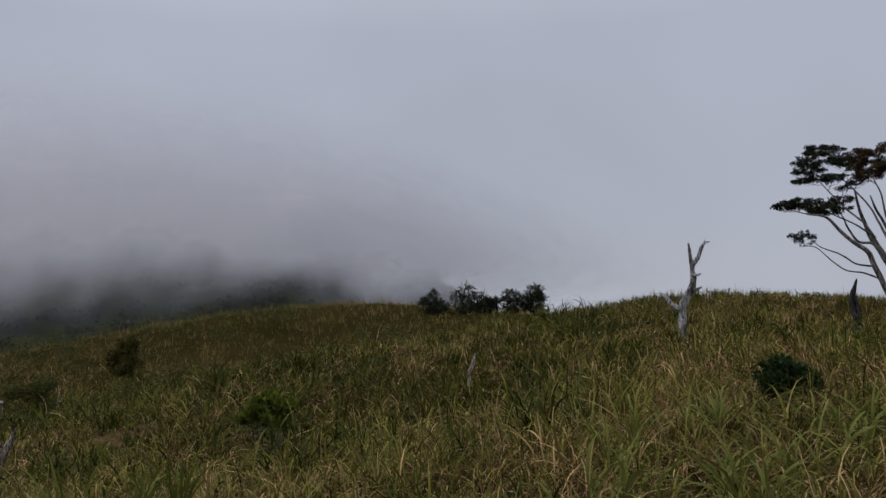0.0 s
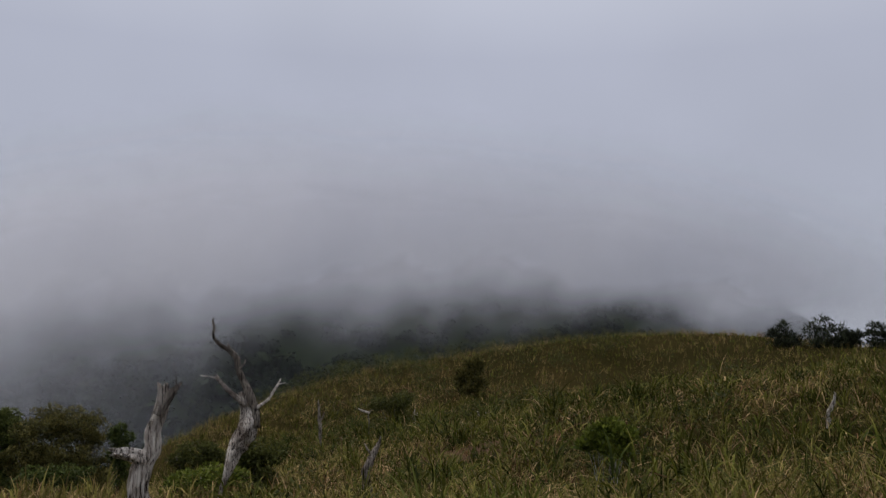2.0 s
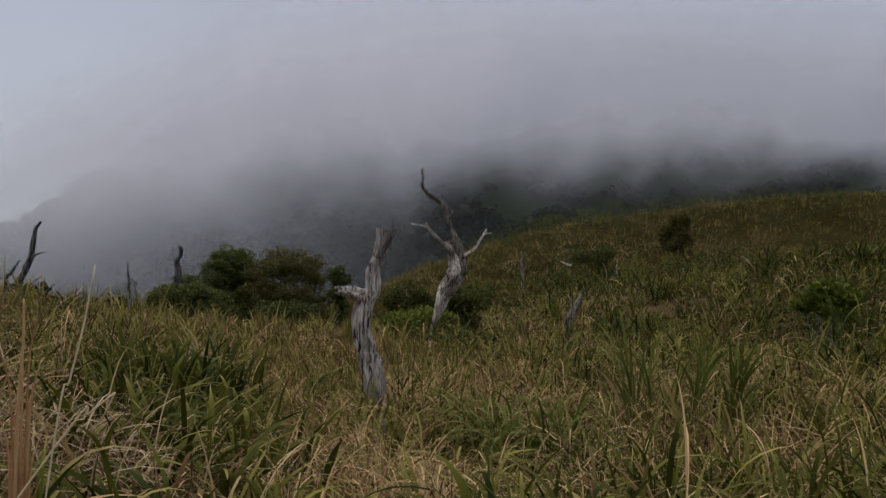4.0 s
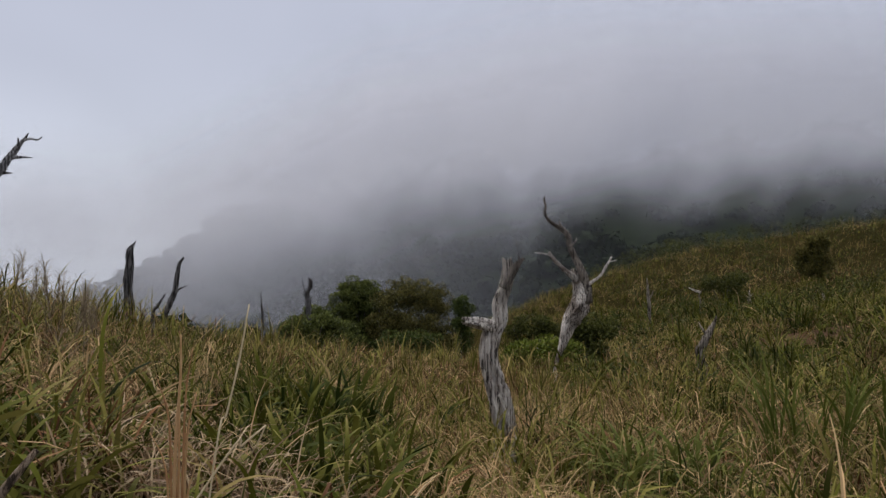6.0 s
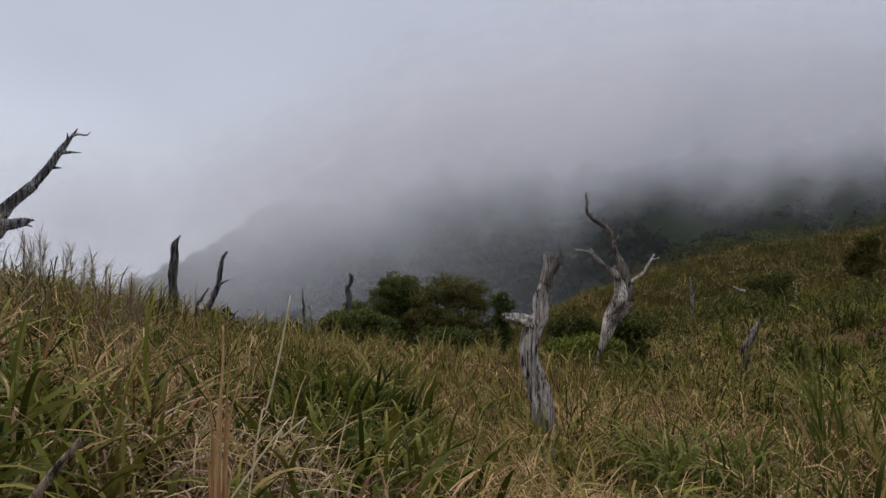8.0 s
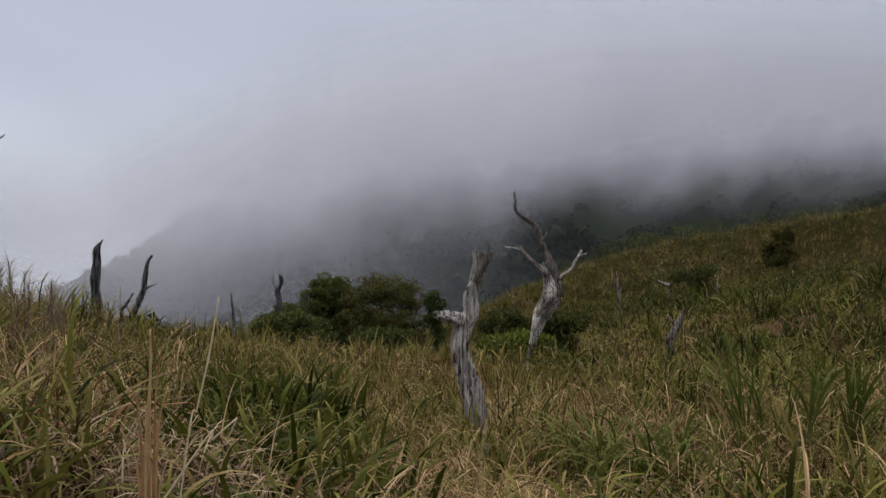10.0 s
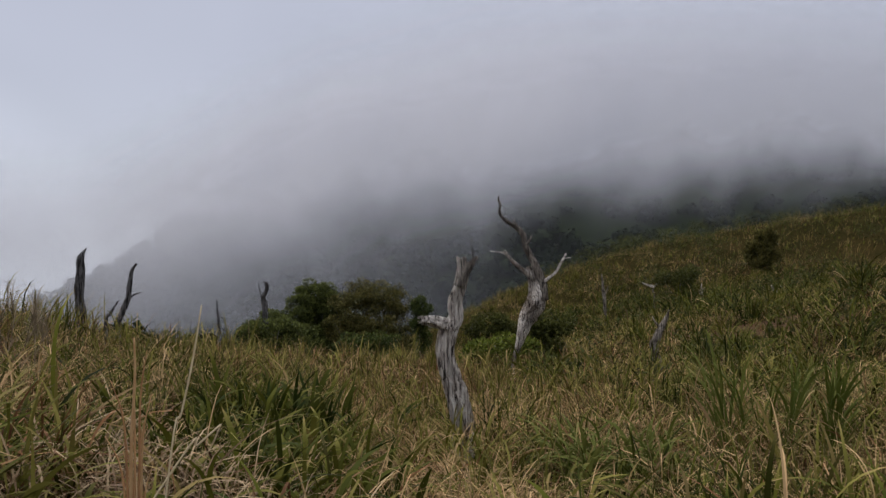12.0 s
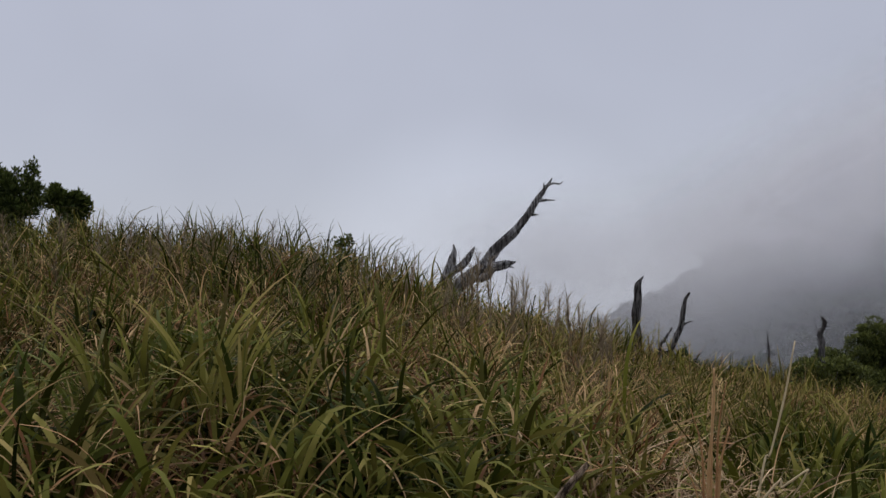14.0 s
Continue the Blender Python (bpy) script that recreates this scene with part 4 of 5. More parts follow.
def hill_scrub():
    """Low dark leafy scrub that mottles the hillside between the grass."""
    rng = np.random.default_rng(141)
    m = 420
    r = np.sqrt(rng.uniform(11 ** 2, 52 ** 2, m))
    a = np.radians(rng.uniform(-36, -3, m))
    x, y = r * np.sin(a), r * np.cos(a)
    keep = (value_noise(x, y, 6.0, 61) > 0.5) & (bare_ground(x, y) < 0.25)
    x, y, r = x[keep], y[keep], r[keep]
    s = rng.uniform(0.2, 0.42, len(x)) * (0.7 + 0.3 * r / 30)
    clumps = np.stack([x, y, height(x, y) + s * 1.0 + 0.1, s * 1.5, s * 1.5, s * 0.9], 1)
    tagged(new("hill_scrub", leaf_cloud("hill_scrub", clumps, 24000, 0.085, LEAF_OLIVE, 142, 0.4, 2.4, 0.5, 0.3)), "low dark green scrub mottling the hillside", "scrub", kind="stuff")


hill_scrub()


def hill_rosettes():
    """Dark green fountains of long drooping leaves that stand out of the hillside's short turf."""
    rng = np.random.default_rng(161)
    m, canes, per = 230, 9, 7
    r = np.sqrt(rng.uniform(9 ** 2, 33 ** 2, m))
    a = np.radians(rng.uniform(-36, 10, m))
    cx, cy = r * np.sin(a), r * np.cos(a)
    keep = (value_noise(cx, cy, 5.0, 63) > 0.44) & (bare_ground(cx, cy) < 0.2)
    cx, cy = cx[keep], cy[keep]
    m = len(cx)
    size = rng.uniform(0.75, 1.35, m)
    shade = rng.uniform(0.0, 0.2, m)
    i = np.repeat(np.arange(m), canes)
    n = len(i)
    phi = rng.uniform(0, 2 * np.pi, n)
    u = np.sqrt(rng.random(n))
    x, y = cx[i] + 0.22 * size[i] * u * np.cos(phi), cy[i] + 0.22 * size[i] * u * np.sin(phi)
    flat = np.ones(n)
    pos, ln, wd, tilt, bend, turn, tint, tip = cane_leaves(np.stack([x, y, height(x, y) - 0.03], 1), 0.46 * size[i] * rng.uniform(0.5, 1.1, n), 0.1 + 0.6 * u, phi, per, 0.72 * size[i], 0.032 * flat,
                                                           shade[i], 0.14 * flat, 0.3 * flat, rng, 0.0 * flat, 0.8)
    v, f, t = leaf_blades(pos, 4, ln, wd, tilt, bend, turn, tint, tip, 162)
    tagged(new("hill_rosettes", mesh_from("hill_rosettes", v, f, GRASS, t)), "dark green drooping grass clumps on the hillside", "grass", kind="stuff")


hill_rosettes()


# ======================= dead wood =======================
def roughly(radius, sides):
    return sides if radius > 0.03 else 8


def dead_wood(name, place, limbs, mat, label, category, names, seed, depths=(), twig_mat=None, group="", sides=24, wander=0.5):
    """A weathered trunk with its limbs; the first limb runs down into the ground."""
    thing = root(name, place, label, category, group)
    for i, pts in enumerate(limbs):
        pts = list(pts)
        if i == 0:
            x, z, r = pts[0]
            pts = [(x, -0.15, r * 1.15)] + pts if z > 0.05 else pts
        d = depths[i] if i < len(depths) else 0.0
        part(names[i] if i < len(names) else "twig", limb_mesh(names[i] if i < len(names) else "twig", pts, twig_mat[i] if twig_mat else mat,
             roughly(pts[0][2], sides), 8 if i < 2 else 5, 0.17 if pts[0][2] > 0.03 else 0.08, seed + i, d, wander), thing)
    return thing


SPOT, BRANCHES = ((-4.58, 5.29, -40.9), [[(0.03, 0.38, 0.101), (0.02, 0.53, 0.096), (-0.04, 0.73, 0.093), (-0.1, 0.93, 0.088), (-0.13, 1.13, 0.081), (-0.1, 1.31, 0.075), (-0.04, 1.44, 0.065), (-0.05, 1.57, 0.063), (-0.01, 1.72, 0.058), (0.02, 1.84, 0.055), (0.02, 1.9, 0.045)], [(-0.09, 1.36, 0.06), (-0.17, 1.4, 0.055), (-0.24, 1.42, 0.048), (-0.31, 1.43, 0.035)], [(0.0, 1.70, 0.045), (0.05, 1.83, 0.042), (0.11, 1.91, 0.026), (0.15, 1.95, 0.01)], [(0.12, 1.9, 0.008), (0.11, 2.02, 0.005), (0.09, 2.11, 0.002)]])
dead_wood("dead_stump", SPOT, BRANCHES, WOOD_PALE, "forked bleached dead stump with cracked grey wood", "stump", ["trunk", "branch_stub", "splinter", "twig"], 11, (0.05, -0.05, 0.0, 0.03), (WOOD_PALE, WOOD_PALE, WOOD_DRIFT, WOOD_DRIFT), sides=44)
SPOT, BRANCHES = ((-9.05, 11.96, -37.1), [[(-0.08, 0.31, 0.032), (-0.03, 0.53, 0.043), (0.05, 0.74, 0.074), (0.14, 0.96, 0.117), (0.22, 1.18, 0.148), (0.29, 1.36, 0.153), (0.33, 1.52, 0.153), (0.34, 1.74, 0.132), (0.3, 1.95, 0.095)], [(0.48, 1.45, 0.085), (0.47, 1.71, 0.098), (0.37, 1.92, 0.092), (0.29, 2.18, 0.074), (0.15, 2.46, 0.064), (0.13, 2.64, 0.062), (0.05, 2.75, 0.055), (-0.08, 2.83, 0.045), (-0.2, 2.9, 0.038), (-0.29, 3.03, 0.033), (-0.27, 3.17, 0.028), (-0.31, 3.28, 0.024), (-0.3, 3.35, 0.012)], [(0.3, 1.84, 0.074), (0.11, 2.02, 0.053), (-0.07, 2.17, 0.042), (-0.18, 2.31, 0.04), (-0.2, 2.37, 0.016)], [(-0.13, 2.26, 0.021), (-0.26, 2.32, 0.016), (-0.46, 2.35, 0.011)], [(0.5, 1.79, 0.039), (0.7, 1.95, 0.031), (0.82, 2.14, 0.031), (0.89, 2.27, 0.016)], [(0.16, 2.45, 0.032), (0.25, 2.56, 0.02), (0.27, 2.63, 0.007)], [(0.02, 2.76, 0.034), (-0.03, 2.88, 0.018), (-0.02, 2.93, 0.006)], [(0.87, 2.2, 0.014), (0.98, 2.22, 0.006)]])
dead_wood("dead_tree", SPOT, BRANCHES[:1] + [[(x_, z_, r_ * 0.8) for x_, z_, r_ in b_] for b_ in BRANCHES[1:]], WOOD_PALE, "bare bleached dead tree with crooked limbs", "dead tree", ["trunk", "limb", "limb", "twig", "limb", "twig", "twig", "twig"], 23, (0.1, 0.12, -0.2, -0.1, 0.15, 0.05, 0.0, 0.05), (WOOD_PALE, WOOD_DRIFT, WOOD_PALE, WOOD_PALE, WOOD_PALE, WOOD_DRIFT, WOOD_DRIFT, WOOD_PALE), sides=36, wander=0.7)
SPOT, BRANCHES = ((-11.2, 2.38, -77.4), [[(-0.16, 0.26, 0.093), (-0.01, 0.45, 0.096), (0.18, 0.6, 0.09), (0.34, 0.75, 0.077), (0.46, 0.91, 0.068), (0.65, 1.09, 0.062), (0.81, 1.27, 0.056), (0.96, 1.44, 0.049), (1.07, 1.61, 0.043), (1.15, 1.73, 0.034), (1.21, 1.82, 0.025), (1.27, 1.89, 0.015), (1.31, 1.95, 0.008)]])
BRANCHES += [[(1.21, 1.83, 0.02), (1.3, 1.86, 0.015), (1.38, 1.85, 0.011), (1.43, 1.89, 0.006)], [(1.1, 1.62, 0.028), (1.19, 1.63, 0.019), (1.31, 1.63, 0.006)], [(0.99, 1.43, 0.025), (1.08, 1.43, 0.008)], [(1.16, 1.76, 0.017), (1.16, 1.86, 0.008)], [(0.37, 0.72, 0.062), (0.52, 0.73, 0.056), (0.63, 0.76, 0.046), (0.74, 0.78, 0.014)], [(0.63, 0.73, 0.025), (0.74, 0.7, 0.008)], [(0.21, 0.55, 0.056), (0.37, 0.59, 0.046), (0.45, 0.65, 0.019)], [(0.65, 0.67, 0.006), (0.62, 0.47, 0.006), (0.56, 0.27, 0.005)]]
dead_wood("leaning_dead_trunk", SPOT, BRANCHES, WOOD_GREY, "leaning grey dead trunk with broken twigs on the crest", "dead tree",
          ["trunk", "twig", "twig", "twig", "twig", "branch_stub", "twig", "root_stub", "hanging_twig"], 37, (0.35, 0.05, 0.05, 0.0, 0.0, -0.1, 0.0, -0.05, 0.0), sides=36)
SPOT, BRANCHES = ((-11.73, 2.3, -78.4), [[(-0.02, 0.3, 0.094), (-0.0, 0.49, 0.084), (0.05, 0.66, 0.068), (0.08, 0.82, 0.055), (0.11, 0.93, 0.029), (0.1, 1.02, 0.008)], [(0.04, 0.59, 0.058), (0.22, 0.72, 0.055), (0.32, 0.86, 0.042), (0.4, 0.97, 0.016)]])
dead_wood("forked_dead_stump", SPOT, BRANCHES, WOOD_GREY, "short forked grey dead stump in tall grass", "stump", ["trunk", "limb"], 51, (0.0, 0.1))
SPOT, BRANCHES = ((-12.78, 5.71, -65.9), [[(-0.01, 0.22, 0.081), (-0.0, 0.48, 0.078), (-0.01, 0.82, 0.076), (0.01, 1.16, 0.07), (0.01, 1.35, 0.057), (0.05, 1.45, 0.03), (0.1, 1.53, 0.008)]])
dead_wood("pointed_snag", SPOT, BRANCHES, WOOD_DARK, "upright dark dead trunk with a pointed top", "stump", ["trunk"], 61, wander=0.15)
SPOT, BRANCHES = ((-11.64, 5.79, -63.6), [[(-0.06, 0.41, 0.044), (0.0, 0.61, 0.04), (0.1, 0.84, 0.036), (0.13, 1.04, 0.032), (0.16, 1.24, 0.024), (0.22, 1.34, 0.016)], [(0.11, 0.84, 0.02), (0.18, 0.89, 0.014), (0.27, 0.92, 0.006)]])
dead_wood("dead_sapling", SPOT, BRANCHES, WOOD_DARK, "slender crooked dark dead sapling", "dead tree", ["trunk", "twig"], 67, wander=0.15)
SPOT, BRANCHES = ((-11.08, 5.35, -64.2), [[(-0.06, 0.47, 0.024), (-0.0, 0.59, 0.023), (0.1, 0.75, 0.011)]])
dead_wood("dead_stick", SPOT, BRANCHES, WOOD_DARK, "short slanting dark stick in the grass", "stick", ["trunk"], 71, wander=0.15)
SPOT, BRANCHES = ((-17.09, 12.21, -54.5), [[(0.02, 1.24, 0.071), (0.01, 1.62, 0.069), (-0.01, 1.86, 0.071), (-0.03, 2.05, 0.066), (0.06, 2.22, 0.052), (0.06, 2.36, 0.047), (-0.0, 2.44, 0.014)], [(-0.05, 2.03, 0.019), (-0.11, 2.19, 0.014), (-0.14, 2.42, 0.007)]])
dead_wood("dead_snag", SPOT, BRANCHES, WOOD_DARK, "dark broken snag beside the bushes", "stump", ["trunk", "twig"], 73, wander=0.15)
SPOT, BRANCHES = ((-7.33, 13.88, -27.8), [[(0.0, 0.21, 0.1), (0.01, 0.42, 0.09), (0.0, 0.62, 0.08), (0.06, 0.82, 0.072), (0.14, 0.98, 0.055), (0.22, 1.12, 0.035), (0.25, 1.24, 0.012)], [(0.1, 0.9, 0.03), (0.0, 1.02, 0.018), (-0.05, 1.12, 0.006)]])
dead_wood("dead_stub", SPOT, BRANCHES, WOOD_DRIFT, "grey broken stub at the foot of the hill", "stump", ["trunk", "splinter"], 79)
SPOT, BRANCHES = ((-14.57, 23.91, -31.4), [[(0.09, 0.35, 0.045), (0.05, 0.93, 0.045), (0.01, 1.37, 0.038), (-0.02, 1.76, 0.019)], [(0.08, 1.12, 0.025), (0.18, 1.38, 0.019)]])
dead_wood("dead_stick", SPOT, BRANCHES, WOOD_DRIFT, "thin brown dead stem on the hillside", "stick", ["trunk", "twig"], 83)
SPOT, BRANCHES = ((-20.23, 12.8, -57.8), [[(0.08, 1.93, 0.037), (0.06, 2.37, 0.03), (0.03, 2.77, 0.015)]])
dead_wood("dead_stick", SPOT, BRANCHES, WOOD_GREY, "thin grey dead stem beyond the grass", "stick", ["trunk"], 85)
for k_, (x_, y_) in enumerate([(-10.07, 27.17), (-4.27, 35.74), (-13.06, 28.08), (-3.34, 35.82), (0.55, 17.99)]):
    dead_wood("bleached_stub", (x_, y_, -10 + 9 * k_), [[(0.0, 0.2, 0.05), (0.04 * (k_ - 2), 0.4, 0.045), (0.07 * (k_ - 2), 0.5 + 0.04 * k_, 0.015)], [(0.0, 0.3, 0.03), (0.14, 0.48, 0.012)]], WOOD_PALE,
              "small bleached broken stub on the hillside", "stump", ["trunk", "branch_stub"], 121 + 3 * k_, group="bleached stubs on the hill", sides=14)
SPOT, BRANCHES = ((-13.57, 25.5, -28.0), [[(0.0, 0.3, 0.035), (0.02, 0.6, 0.03), (-0.01, 0.85, 0.026), (0.0, 1.0, 0.02)], [(0.03, 0.97, 0.035), (-0.16, 1.03, 0.032), (-0.36, 1.12, 0.012)], [(0.0, 0.98, 0.02), (0.1, 1.06, 0.008)]])
dead_wood("dead_stub", SPOT, BRANCHES, WOOD_PALE, "broken stem with a bleached level branch on the hillside", "stump", ["trunk", "limb", "splinter"], 87, (0.0, 0.0, 0.0), (WOOD_DRIFT, WOOD_PALE, WOOD_DRIFT), sides=14)
SPOT, BRANCHES = ((5.83, 20.23, 15.5), [[(-0.05, 0.14, 0.118), (-0.06, 0.45, 0.115), (-0.08, 0.76, 0.112), (-0.05, 0.97, 0.112), (0.1, 1.25, 0.109), (0.2, 1.5, 0.1), (0.19, 1.81, 0.078), (0.22, 2.0, 0.069)], [(0.2, 1.93, 0.062), (0.16, 2.22, 0.044), (0.14, 2.44, 0.025)], [(0.23, 1.93, 0.062), (0.37, 2.15, 0.053), (0.44, 2.33, 0.05), (0.5, 2.45, 0.04), (0.64, 2.49, 0.009)], [(0.44, 2.36, 0.028), (0.52, 2.53, 0.012)], [(0.2, 1.65, 0.069), (0.38, 1.7, 0.022)], [(0.21, 1.3, 0.075), (0.39, 1.39, 0.022)], [(-0.13, 0.85, 0.1), (-0.33, 1.01, 0.075), (-0.46, 1.21, 0.038)]])
dead_wood("dead_tree", SPOT, [[(x_, z_, r_ * 0.86) for x_, z_, r_ in b_] for b_ in BRANCHES], WOOD_SILVER, "small forked silvery grey dead tree on the grassy crest", "dead tree", ["trunk", "limb", "limb", "twig", "knot", "knot", "root_limb"], 91, (0.1, -0.1, 0.1))
SPOT, BRANCHES = ((9.8, 19.8, 25.8), [[(-0.05, 0.43, 0.109), (-0.07, 0.61, 0.104), (-0.09, 0.79, 0.098), (-0.12, 0.97, 0.082), (-0.08, 1.19, 0.061), (-0.02, 1.41, 0.015)]])
dead_wood("dark_stump", SPOT, BRANCHES, WOOD_CHAR, "pointed charred stump on the crest", "stump", ["trunk"], 97, wander=0.15)


# ======================= living trees and shrubs =======================
def windswept_tree():
    place, limbs = ((13.57, 24.61, 28.5), [[(-0.13, -0.1, 0.167), (-0.19, 0.09, 0.152), (-0.55, 0.78, 0.092), (-0.77, 1.33, 0.085), (-0.95, 1.84, 0.077), (-1.28, 2.13, 0.062), (-1.69, 2.54, 0.055), (-2.03, 2.96, 0.04), (-2.53, 3.08, 0.024), (-2.97, 3.23, 0.016)], [(-0.68, 1.06, 0.035), (-1.12, 1.26, 0.027), (-1.6, 1.36, 0.023), (-2.01, 1.69, 0.02), (-2.43, 2.11, 0.016), (-2.87, 2.17, 0.012)], [(-0.85, 1.45, 0.035), (-1.31, 1.54, 0.027), (-1.72, 1.84, 0.024), (-2.28, 2.1, 0.016), (-2.49, 2.39, 0.012)], [(-0.13, 0.02, 0.136), (-0.42, 1.47, 0.099), (-0.67, 1.94, 0.092), (-0.92, 2.42, 0.07), (-1.1, 2.98, 0.054), (-1.22, 3.46, 0.039), (-1.27, 3.85, 0.023)]])
    limbs += [[(-0.52, 1.55, 0.054), (-0.8, 2.1, 0.046), (-1.21, 2.2, 0.039), (-1.47, 2.61, 0.031), (-1.66, 3.09, 0.024), (-2.0, 3.6, 0.02)], [(-0.23, 0.7, 0.091), (-0.26, 2.07, 0.076), (-0.53, 2.78, 0.046), (-0.74, 3.26, 0.035), (-0.86, 3.66, 0.023)], [(-0.24, 2.0, 0.069), (-0.15, 2.99, 0.053), (-0.31, 3.77, 0.031)], [(-0.13, 0.02, 0.129), (0.3, 1.29, 0.09), (0.61, 2.18, 0.06), (0.91, 3.06, 0.03)], [(0.3, 1.29, 0.06), (0.28, 2.2, 0.045), (0.19, 3.12, 0.03), (0.09, 3.74, 0.023)]]
    limbs += [[(-0.3, 1.9, 0.045), (-0.62, 2.7, 0.036), (-0.9, 3.3, 0.028), (-1.35, 3.9, 0.02), (-1.7, 4.3, 0.012)], [(-0.2, 2.1, 0.042), (-0.45, 2.95, 0.033), (-0.55, 3.6, 0.025), (-0.8, 4.2, 0.014)],
              [(-0.1, 2.0, 0.045), (-0.1, 2.9, 0.034), (0.05, 3.6, 0.025), (0.1, 4.2, 0.014)], [(-0.7, 2.1, 0.042), (-1.0, 2.7, 0.034), (-1.5, 3.2, 0.026), (-1.9, 3.7, 0.019), (-2.2, 4.1, 0.012)],
              [(-0.75, 2.3, 0.034), (-1.3, 2.75, 0.026), (-1.9, 3.1, 0.019), (-2.3, 3.35, 0.012)], [(0.2, 1.6, 0.05), (0.35, 2.6, 0.036), (0.3, 3.4, 0.024), (0.2, 4.0, 0.014)]]
    pads, rusty = [[(-2.09, 5.07, 0.699, 0.157), (-2.26, 4.77, 0.788, 0.21), (-1.5, 4.62, 0.5, 0.16), (-1.15, 4.0, 0.36, 0.1), (-1.55, 3.85, 0.25, 0.08), (-2.52, 4.48, 0.563, 0.193), (-1.85, 4.2, 0.55, 0.13), (-2.68, 4.18, 0.45, 0.1), (-2.81, 3.48, 0.811, 0.159), (-2.09, 3.25, 0.799, 0.174), (-1.62, 3.5, 0.42, 0.12), (-3.3, 3.41, 0.391, 0.124), (-2.78, 2.38, 0.457, 0.211), (0.25, 4.58, 1.0, 0.367), (0.65, 3.88, 0.991, 0.396), (-0.2, 4.35, 0.754, 0.22), (1.18, 3.34, 0.734, 0.359)], [(-1.09, 4.81, 0.685, 0.205), (-0.72, 4.43, 0.764, 0.272), (-0.9, 4.2, 0.5, 0.17), (-0.2, 4.95, 0.6, 0.2)]]
    thing = root("windswept_tree", place, "windswept tree with bare lower limbs and flat leaf layers", "tree")
    for i, pts in enumerate(limbs):
        pts = list(pts)
        if i == 0:
            pts = [(pts[0][0], -0.3, pts[0][2] * 1.2)] + pts
        part("trunk" if i == 0 else "limb", limb_mesh("limb", pts, BARK, 9, 5, 0.06, 200 + i, (-0.6, 0.3, -0.3, 0.5, -0.2, 0.7, -0.4, 0.4, 0.1, 0.3, -0.3, 0.2, -0.4, 0.4, -0.2)[i], 0.4, False), thing)
    rng = np.random.default_rng(17)
    nodes = [p for pts in limbs for p in spline(pts, 4)]
    for x, z, rx, rz in pads + rusty:                    # a branch into each leaf layer, forking into twigs
        x0, z0, r0 = min((p for p in nodes if p[1] < z - 0.15), key=lambda p: math.hypot(p[0] - x, p[1] - z) + 0.8 * abs(p[0] - x))
        r0 = min(r0 * 0.7, 0.03)
        mx, mz = (x0 + x) / 2 + rng.normal(0, 0.06), (z0 + z) / 2 - 0.06
        off = rng.uniform(-0.35, 0.35)
        part("branch", limb_mesh("branch", [(x0, z0, r0), (mx, mz, r0 * 0.75), (x, z - rz * 0.4, r0 * 0.4)], BARK, 6, 4, 0.03, int(rng.integers(999)), off, 0.6, False), thing)
        for k in range(4):
            tx = x + rx * (-0.75 + 0.5 * k) + rng.normal(0, 0.05)
            part("twig", limb_mesh("twig", [(mx, mz, r0 * 0.5), ((mx + tx) / 2, (mz + z) / 2 - 0.05, r0 * 0.35), (tx, z + rng.uniform(-0.2, 0.3) * rz, 0.004)], BARK, 5, 3, 0.0, int(rng.integers(999)), off * 0.5 + rng.uniform(-0.2, 0.2), 0.5, False), thing)
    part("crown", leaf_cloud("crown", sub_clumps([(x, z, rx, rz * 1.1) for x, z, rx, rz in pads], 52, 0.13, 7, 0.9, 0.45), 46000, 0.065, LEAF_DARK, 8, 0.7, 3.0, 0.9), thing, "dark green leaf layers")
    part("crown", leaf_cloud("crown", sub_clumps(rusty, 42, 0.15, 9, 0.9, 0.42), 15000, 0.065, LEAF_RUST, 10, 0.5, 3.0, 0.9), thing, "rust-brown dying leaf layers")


windswept_tree()


def shrub(name, spec, mat, label, count, leaf, seed, category="shrub", group="", many=14, ratio=0.38, stems=4, stem_mat=None, up=0.3, skirt=True, swell=1.0, aspect=2.2, inner=0.35, thick=1.0):
    """A shrub or small tree: stems that rise from the ground into a crown of leafy tufts."""
    place, (masses,) = spec
    thing = root(name, place, label, category, group)
    rng = np.random.default_rng(seed)
    masses = [(x, z, rx * swell, rz * swell) for x, z, rx, rz in masses]
    lo = min(z - rz for x, z, rx, rz in masses)
    for i in range(stems):
        x, z, rx, rz = masses[i % len(masses)]
        tx, tz = x + rng.uniform(-0.5, 0.5) * rx, z + rng.uniform(-0.1, 0.5) * rz
        bx = rng.uniform(-0.12, 0.12) * rx + x * 0.3
        rad = 0.035 * max(0.5, rx) * thick
        part("stem", limb_mesh("stem", [(bx, -0.25, rad * 1.3), (bx * 0.7 + tx * 0.3, max(0.05, lo * 0.5), rad), (tx, tz, rad * 0.35)], stem_mat or BARK, 7, 4, 0.05, seed + i, rng.uniform(-0.3, 0.3) * rx, 0.5, False), thing)
    if lo > 0.12 and skirt:                             # a skirt of leaves down to the grass
        x0 = min(x - rx * 0.85 for x, z, rx, rz in masses)
        x1 = max(x + rx * 0.85 for x, z, rx, rz in masses)
        masses = list(masses) + [((x0 + x1) / 2, lo * 0.62, (x1 - x0) / 2, lo * 0.55 + 0.1)]
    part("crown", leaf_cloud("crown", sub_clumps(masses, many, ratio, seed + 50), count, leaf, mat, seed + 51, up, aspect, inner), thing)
    return thing


